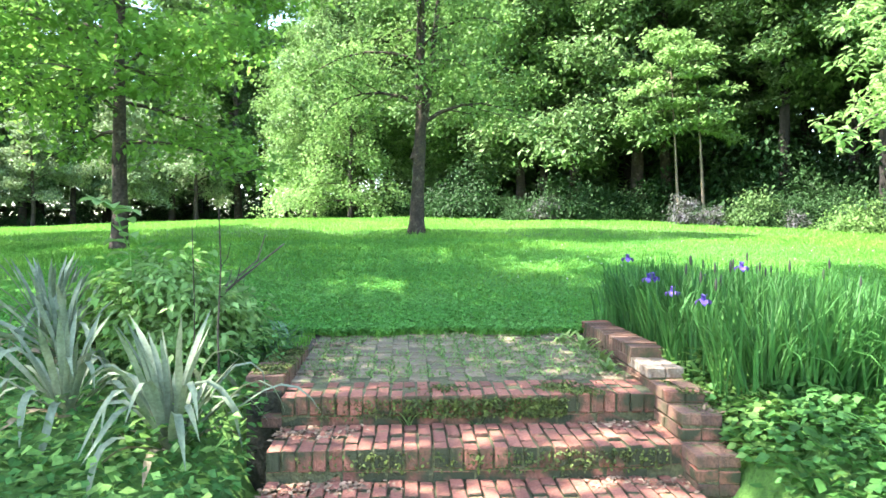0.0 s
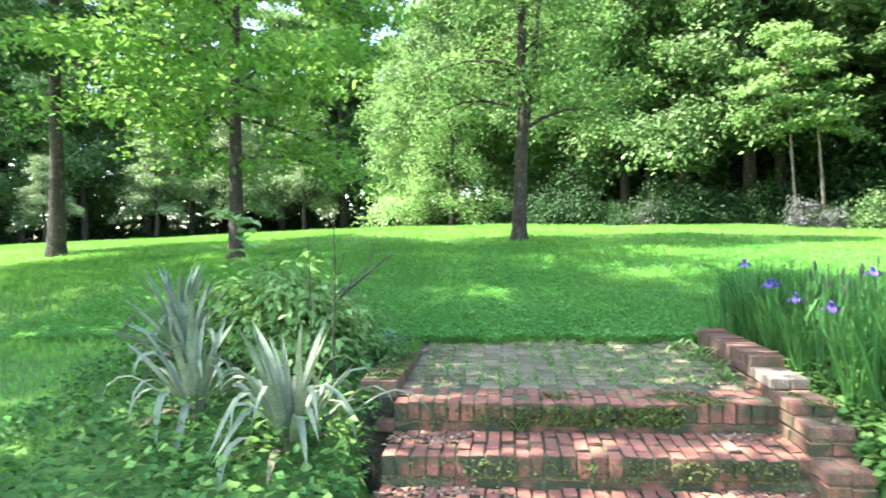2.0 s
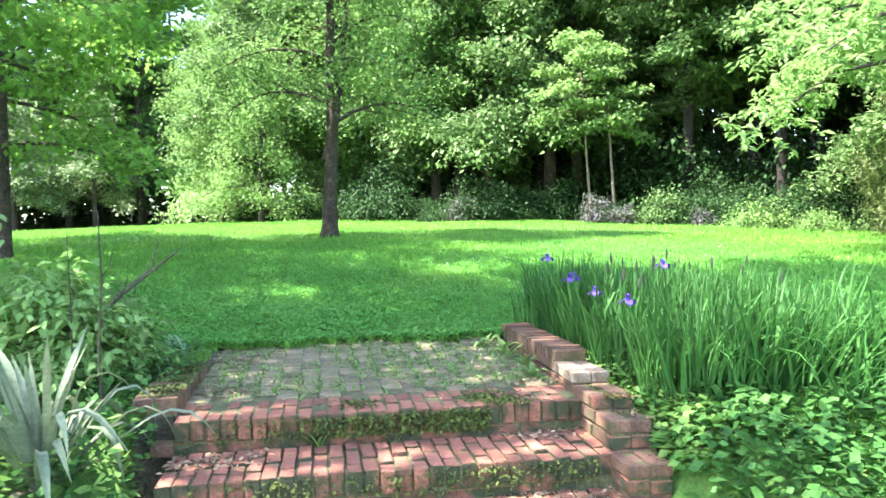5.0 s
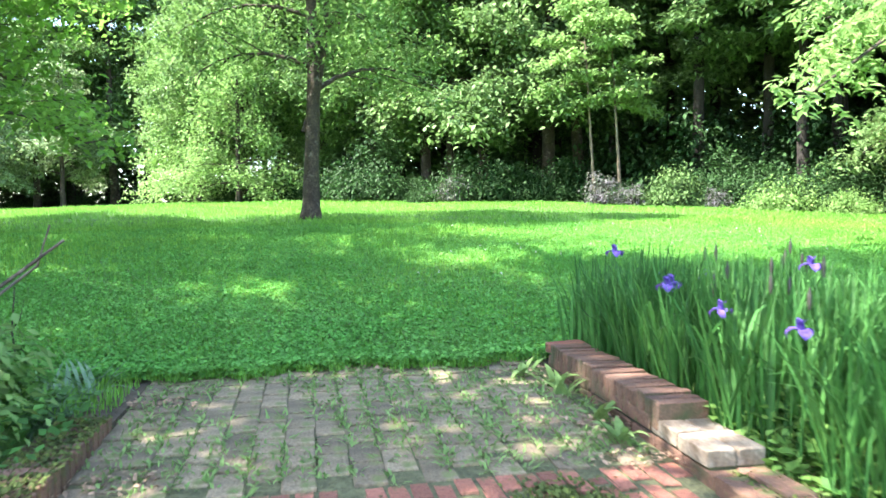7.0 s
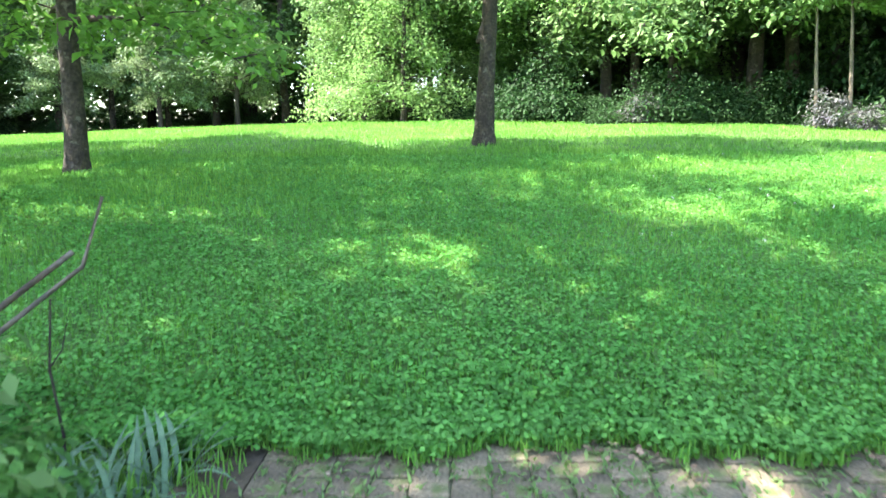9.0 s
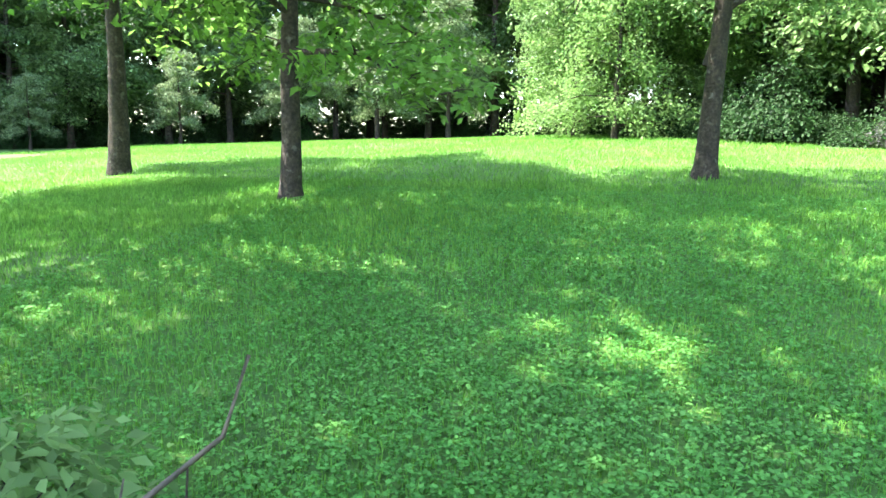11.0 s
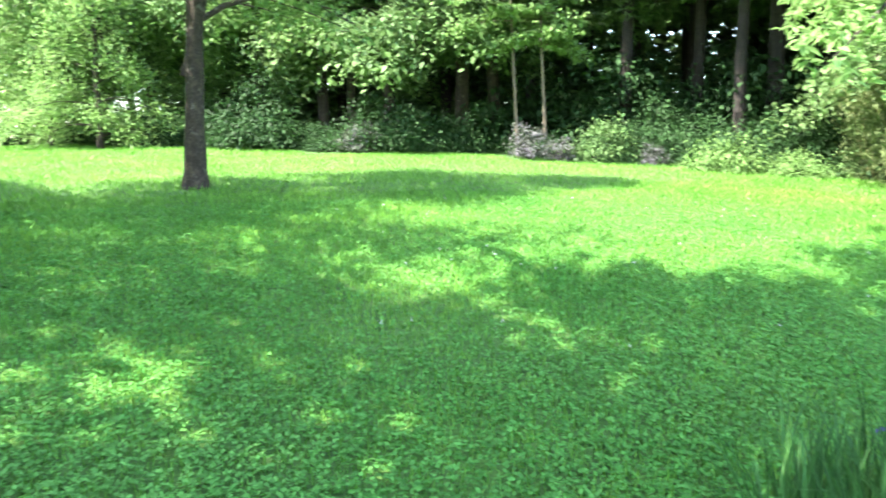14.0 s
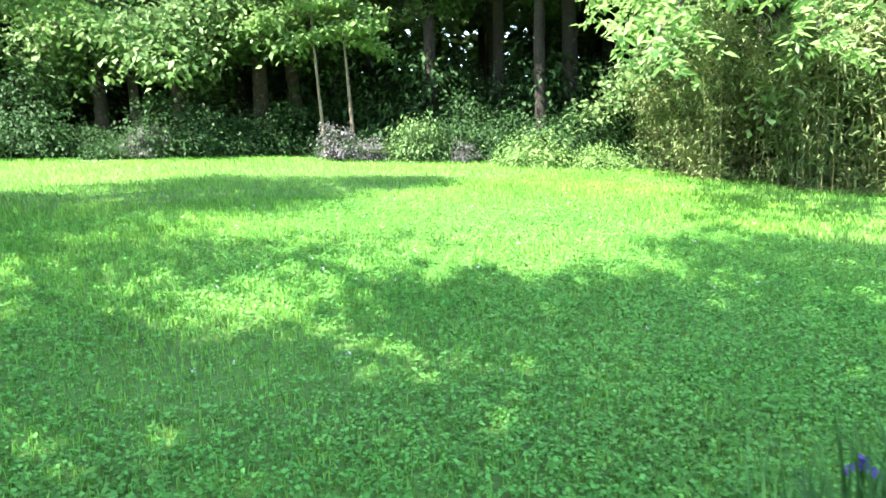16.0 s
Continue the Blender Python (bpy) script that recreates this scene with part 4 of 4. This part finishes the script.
# ---- low vines and weeds ----
def vines(name, label, seed, n, xs, ys, size, rise=0.12, mat=VINE):
    rng = np.random.default_rng(seed)
    x, y = rng.uniform(*xs, n), rng.uniform(*ys, n)
    z = height(x, y) + rng.uniform(0.01, rise, n) * (0.4 + patch(x * 3, y * 3))
    v, f = leaves(rng, np.stack([x, y, z], 1), size, 0.8, 0.15, 0.35)
    tagged(mesh_object(name, v, f, mat), label, "vine", kind="stuff")


vines("vine_cover", "trailing green vine leaves covering the bed", 331, 4200, (-2.7, -0.68), (2.4, 5.0), 0.05, 0.14, VINE_DARK)
vines("vine_cover", "bright young vine leaves among the yuccas", 335, 420, (-1.9, -0.7), (2.6, 3.6), 0.07, 0.2, VINE_PALE)
vines("vine_cover", "trailing green vine leaves beside the brick wall", 332, 2600, (1.52, 2.7), (2.2, 3.3), 0.06, 0.16, VINE_DARK)
vines("vine_cover", "trailing green vine leaves beside the brick wall", 334, 700, (1.56, 2.1), (3.18, 3.8), 0.055, 0.14, VINE_DARK)
vines("vine_cover", "small pale weeds along the brick wall", 333, 700, (1.5, 1.78), (3.1, 4.3), 0.055, 0.16, VINE_PALE)


def litter(name, label, seed, n, spots, mat, size, r):
    rng = np.random.default_rng(seed)
    c = np.array(spots)[rng.integers(len(spots), size=n)]
    c = c + rng.normal(0, 1, (n, 3)) * [r, r * 0.45, 0] + rng.uniform(0, 0.006, (n, 1)) * [[0, 0, 1]]
    c[:, 0] = np.clip(c[:, 0], X0 + 0.01, X1 - 0.02)
    v, f = leaves(rng, c, size, 0.6, 0.0, 0.2)
    tagged(mesh_object(name, v, f, mat), label, "litter", kind="stuff")


def deck(y):
    """Height of the landing at y."""
    return LAND + SLOPE * (np.asarray(y, float) - NOSE[0])


L2, L3 = LAND - RISE, LAND - 2 * RISE
litter("leaf_litter", "dry brown leaf litter on brick steps", 341, 900, [(-0.55, 3.66, L2 + 0.008), (-0.4, 3.7, L2 + 0.008), (-0.48, 3.58, L2 + 0.008), (1.2, 3.74, L2 + 0.008), (1.05, 3.75, L2 + 0.008), (-0.4, 3.34, L3 + 0.008), (-0.2, 3.32, L3 + 0.008), (0.95, 3.36, L3 + 0.008), (1.2, 3.3, L3 + 0.008), (-0.55, 3.25, L3 + 0.008)], LITTER, 0.03, 0.1)
litter("leaf_litter", "dry grass and leaf bits on landing", 342, 500, [(1.2, 4.6, float(deck(4.6)) + 0.014), (1.22, 5.4, float(deck(5.4)) + 0.014), (1.15, 5.7, float(deck(5.7)) + 0.014), (-0.5, 4.3, float(deck(4.3)) + 0.014), (-0.5, 5.2, float(deck(5.2)) + 0.014), (0.4, 5.7, float(deck(5.7)) + 0.014), (1.18, 4.15, float(deck(4.15)) + 0.014)], LITTER, 0.028, 0.12)


def bank_litter():
    rng = np.random.default_rng(345)
    x, y = rng.uniform(1.44, 1.8, 520), rng.uniform(3.22, 3.95, 520)
    z = np.maximum(height(x, y) + 0.012, np.where(x < 1.54, np.where(y < 3.41, 0.335, np.where(y < 3.62, 0.466, 0.53)), 0))
    v, f = leaves(rng, np.stack([x, y, z], 1), 0.032, 0.5, 0.0, 0.35)
    tagged(mesh_object("leaf_litter", v, f, LITTER), "dry leaf litter on the bank behind wall", "litter", kind="stuff")
    n = 5200
    x, y = rng.uniform(X0, X1, n), rng.uniform(4.2, BACK, n)
    row = rng.uniform(0, 1, n) < 0.45
    x = np.where(row, X0 + np.round((x - X0 - 0.106) / 0.112) * 0.112 + 0.106, x) + rng.normal(0, 0.01, n)
    keep = (x > X0) & (x < X1) & (patch(x * 2.2, y * 2) > 0.2)
    c = np.stack([x, y, deck(y) + 0.002], 1)[keep]
    v, f = leaves(rng, c, 0.03, 0.4, -0.5, 0.5)
    tagged(mesh_object("joint_grass", v, f, WEED), "short pale grass sprouting in paver joints", "grass", kind="stuff")


bank_litter()


def moss(seed):
    rng = np.random.default_rng(seed)
    pts = []
    for y, z, lo, hi, n in ((NOSE[0], LAND, 0.0, 0.85, 3300), (NOSE[0], LAND, -0.45, 0.0, 700), (NOSE[1], L2, -0.5, 1.25, 1100)):
        x = rng.uniform(lo, hi, n)
        keep = rng.uniform(0, 1, n) < 0.15 + patch(x * 7, x * 3 + y)
        x = x[keep]
        d = np.abs(rng.normal(0, 0.02, len(x)))
        pts.append(np.stack([x, y - 0.004 - d * 0.7, z - 0.012 - rng.uniform(0, 1, len(x)) ** 1.2 * 0.095], 1))
    for cx, cy, n in ((0.86, 3.98, 500), (0.2, 3.95, 160), (0.95, 3.86, 300)):
        pts.append(np.stack([rng.normal(cx, 0.07, n), rng.normal(cy, 0.05, n), np.full(n, LAND + 0.012)], 1))
    c = np.concatenate(pts)
    v, f = leaves(rng, c, 0.021, 0.75, 0.5, 0.6)
    tagged(mesh_object("moss_growth", v, f, MOSS), "yellow-green moss hanging on the brick risers", "moss", kind="stuff")
    n = 3600
    side = rng.uniform(0, 1, n) < 0.55
    x = np.where(side, rng.uniform(X0 - 0.19, X0, n), rng.uniform(X1 + 0.05, X1 + 0.2, n))
    y = np.where(side, rng.uniform(3.95, 4.9, n), rng.uniform(3.42, 3.9, n))
    z = np.where(side, 0.583, np.where(y < 3.6, 0.463, 0.53))
    v, f = leaves(rng, np.stack([x, y, z], 1), 0.018, 0.8, 0.0, 0.5)
    tagged(mesh_object("moss_growth", v, f, MOSS), "flat green moss on top of the walls", "moss", kind="stuff")


moss(351)


def landing_weeds():
    rng = np.random.default_rng(361)
    for i in range(190):
        x, y = rng.uniform(X0 + 0.05, X1 - 0.05), rng.uniform(4.1, BACK)
        x = X0 + round((x - X0) / 0.112) * 0.112 + rng.normal(0, 0.012)
        if not X0 < x < X1:
            continue
        tuft("joint_weed", x, y, float(deck(y)) - 0.004, int(rng.integers(4, 9)), rng.uniform(0.045, 0.1), 0.009, 0.9, 1.2, WEED, "small pale weed growing between the pavers", "weed", 400 + i, 0.02, "weeds in the joints")


landing_weeds()
tuft("joint_weed", 0.02, 3.80, L2, 8, 0.13, 0.022, 1.2, 1.0, WEED, "small pale weed growing at the riser's foot", "weed", 371, 0.02, "weeds in the joints")
tuft("joint_weed", 0.38, 3.80, L2, 8, 0.1, 0.02, 1.0, 1.4, WEED, "small pale weed growing at the riser's foot", "weed", 372, 0.02, "weeds in the joints")
tuft("joint_weed", 0.72, 3.43, L3, 9, 0.1, 0.012, 0.9, 1.4, WEED, "small pale weed growing at the riser's foot", "weed", 373, 0.02, "weeds in the joints")
for i, (x, y) in enumerate(((1.24, 4.35), (1.27, 4.62), (1.24, 5.0), (1.18, 5.38), (1.25, 5.15))):
    tuft("wall_weed", x, y, float(deck(y)), 9, 0.15, 0.03, 1.0, 1.3, WEED, "broad-leaved weed at the foot of the wall", "weed", 380 + i, 0.03, "weeds by the wall")

# ---- brickwork, piece by piece ----
def brick_mesh(name, sx, sy, sz, mat, seed):
    """A brick with worn, slightly uneven edges."""
    rng = np.random.default_rng(seed)
    bm = bmesh.new()
    bmesh.ops.create_cube(bm, size=1, matrix=Matrix.Diagonal((sx, sy, sz, 1)))
    bmesh.ops.bevel(bm, geom=bm.edges[:], offset=0.0045, segments=1, affect="EDGES")
    for v in bm.verts:
        v.co += Vector(rng.normal(0, 0.0012, 3))
    me = bpy.data.meshes.new(name)
    bm.to_mesh(me)
    bm.free()
    me.materials.append(mat)
    return me


def lay(me, parent, x, y, z, rng, turn=0.0, name="brick", loose=0.6):
    ob = new(name, me)
    ob.parent = parent
    ob.matrix_basis = pose(x + rng.normal(0, 0.0015), y + rng.normal(0, 0.002), z + rng.normal(0, 0.0033 * loose), rng.normal(0, loose), rng.normal(0, 0.6), turn + rng.normal(0, 1.2 * loose))


BRICK_LIME = material("limewashed_brick", (0.27, 0.225, 0.175), 0.9, 0.3, 14, (0.15, 0.105, 0.07), 0.4, 70, obj=0.1)
rb = np.random.default_rng(501)
stairs = empty("garden_steps", 0, 0, 0, "mossy red brick garden steps with worn rowlock treads", "steps", kind="structure")
whole = [brick_mesh("brick", 0.060, 0.196, 0.1, BRICK, 510 + i) for i in range(3)]
half = [brick_mesh("brick", 0.060, 0.130, 0.1, BRICK, 520 + i) for i in range(3)]
stretch = [brick_mesh("brick", 0.196, 0.1, 0.052, BRICK, 530 + i) for i in range(3)]
flat_paver = [brick_mesh("paver", 0.1085, 0.203, 0.05, PAVER, 540 + i) for i in range(4)]
short = [brick_mesh("brick", 0.060, 0.095, 0.1, BRICK, 525 + i) for i in range(2)]
for i, y in enumerate(NOSE):
    top = LAND - i * RISE
    if i:
        block("mortar_bed", X0, X1, y + 0.012, NOSE[i - 1] + 0.02, -0.12, top - 0.008, MORTAR, stairs)
    else:
        bm = bmesh.new()
        corners = [bm.verts.new((x, q, z)) for q, zt in ((y + 0.012, top - 0.004), (BACK, top - 0.004 + SLOPE * (BACK - y))) for x, z in ((X0, -0.12), (X1, -0.12), (X1, zt), (X0, zt))]
        for q in ((0, 1, 2, 3), (7, 6, 5, 4), (0, 4, 5, 1), (1, 5, 6, 2), (2, 6, 7, 3), (3, 7, 4, 0)):
            bm.faces.new([corners[c] for c in q])
        part("mortar_bed", bm, MORTAR, stairs)
    for j in range(28):
        x = X0 + PITCH * (j + 0.5)
        if i == 0:
            row = ((whole, 0.196), (half, 0.13)) if j % 2 else ((half, 0.13), (whole, 0.196))
        else:
            row = ((whole, 0.196), (whole, 0.196)) if (j + i) % 2 else ((short, 0.095), (whole, 0.196), (short, 0.095))
        q = y + rb.normal(0, 0.004)
        for kind, deep in row:
            lay(kind[int(rb.integers(len(kind)))], stairs, x, q + deep / 2, top - 0.05 + SLOPE * (q + deep / 2 - y), rb, loose=0.9)
            q += deep + 0.011
    for j in range(10):
        x = X0 + 0.206 * (j + 0.5 - 0.3 * (i % 2))
        if X0 + 0.09 < x < X1 - 0.08:
            lay(stretch[int(rb.integers(3))], stairs, x, y + 0.06, top - 0.13, rb)
landing = empty("landing", 0, 0, 0, "weathered grey-brown paver landing with weedy joints", "paving", kind="structure")
for i in range(18):
    x = X0 + 0.112 * (i + 0.45)
    for j in range(10):
        y = NOSE[0] + 0.335 + 0.208 * (j + 0.5) - (0.1 if i % 2 else 0)
        if NOSE[0] + 0.42 < y < BACK - 0.02 and x < X1 - 0.03:
            lay(flat_paver[int(rb.integers(4))], landing, x, y, LAND - 0.023 + SLOPE * (y - NOSE[0]), rb, name="paver", loose=0.6)

for xa, xb, ya in ((X0 - 0.2, X0 - 0.004, 4.92), (X1 + 0.004, X1 + 0.2, 5.62)):
    block("soil_edge", xa, xb, ya, BACK + 0.02, -0.1, 0.548, EARTH, landing)

wall_r = empty("garden_wall_right", 0, 0, 0, "low red brick wall stepping down beside steps", "wall", kind="structure")
cross = [brick_mesh("brick", 0.2, 0.051, 0.1, BRICK_OLD, 550 + i) for i in range(3)]
face = [brick_mesh("brick", 0.1, 0.196, 0.056, BRICK_OLD, 560 + i) for i in range(3)]
head = [brick_mesh("brick", 0.096, 0.096, 0.056, BRICK, 570 + i) for i in range(2)]
lime = [brick_mesh("brick", 0.098, 0.196, 0.056, BRICK_LIME, 580 + i) for i in range(2)]
wall_r.matrix_world = Matrix.Translation((X1, 4.2, 0.008)) @ Matrix.Rotation(radians(-1.6), 4, "Z") @ Matrix.Translation((-X1, -4.2, 0))
block("mortar_bed", X1 + 0.012, X1 + 0.19, 4.27, 5.53, -0.1, 0.585, MORTAR_DARK, wall_r)
for j in range(19):
    lay(cross[int(rb.integers(3))], wall_r, X1 + 0.1, 4.29 + 0.067 * j, 0.605, rb, loose=0.9)
lay(stretch[0], wall_r, X1 + 0.1, 5.57, 0.63, rb, 8)
block("mortar_bed", X1 + 0.012, X1 + 0.19, 3.93, 4.26, -0.1, 0.55, MORTAR, wall_r)
block("mortar_bed", X1 + 0.012, X1 + 0.19, 3.63, 3.93, -0.1, 0.49, MORTAR, wall_r)
block("mortar_bed", X1 + 0.012, X1 + 0.19, 3.41, 3.63, -0.1, 0.42, MORTAR, wall_r)
block("mortar_bed", X1 + 0.012, X1 + 0.19, 3.2, 3.41, -0.1, 0.29, MORTAR, wall_r)
for k in range(9):
    z = 0.565 - 0.066 * k
    start = 3.19 if z < 0.31 else 3.4 if z < 0.44 else 3.62 if z < 0.51 else 3.92
    y = start + (0.1 if k % 2 == 0 else 0.155)
    while y < 5.5:
        if not (y > 4.2 and z > 0.57):
            for side in (0.05, 0.15):
                kind = lime if k == 0 and y < 4.25 else face
                lay(kind[int(rb.integers(len(kind)))], wall_r, X1 + side, y, z, rb)
        y += 0.207
    if k % 2:
        for side in (0.05, 0.15):
            lay(head[int(rb.integers(2))], wall_r, X1 + side, start + 0.048, z, rb)

wall_l = empty("garden_wall_left", 0, 0, 0, "low mossy brick wall edging the landing", "wall", kind="structure")
block("mortar_bed", X0 - 0.19, X0 - 0.012, 3.87, 4.9, -0.1, 0.5, MORTAR_DARK, wall_l)
for j in range(15):
    lay(cross[int(rb.integers(3))], wall_l, X0 - 0.1, 3.93 + 0.067 * j, 0.53, rb, loose=0.9)
for k in range(3):
    for j in range(5):
        lay(face[int(rb.integers(3))], wall_l, X0 - 0.05, 3.97 + 0.207 * j - 0.1 * (k % 2), 0.435 - 0.066 * k, rb)
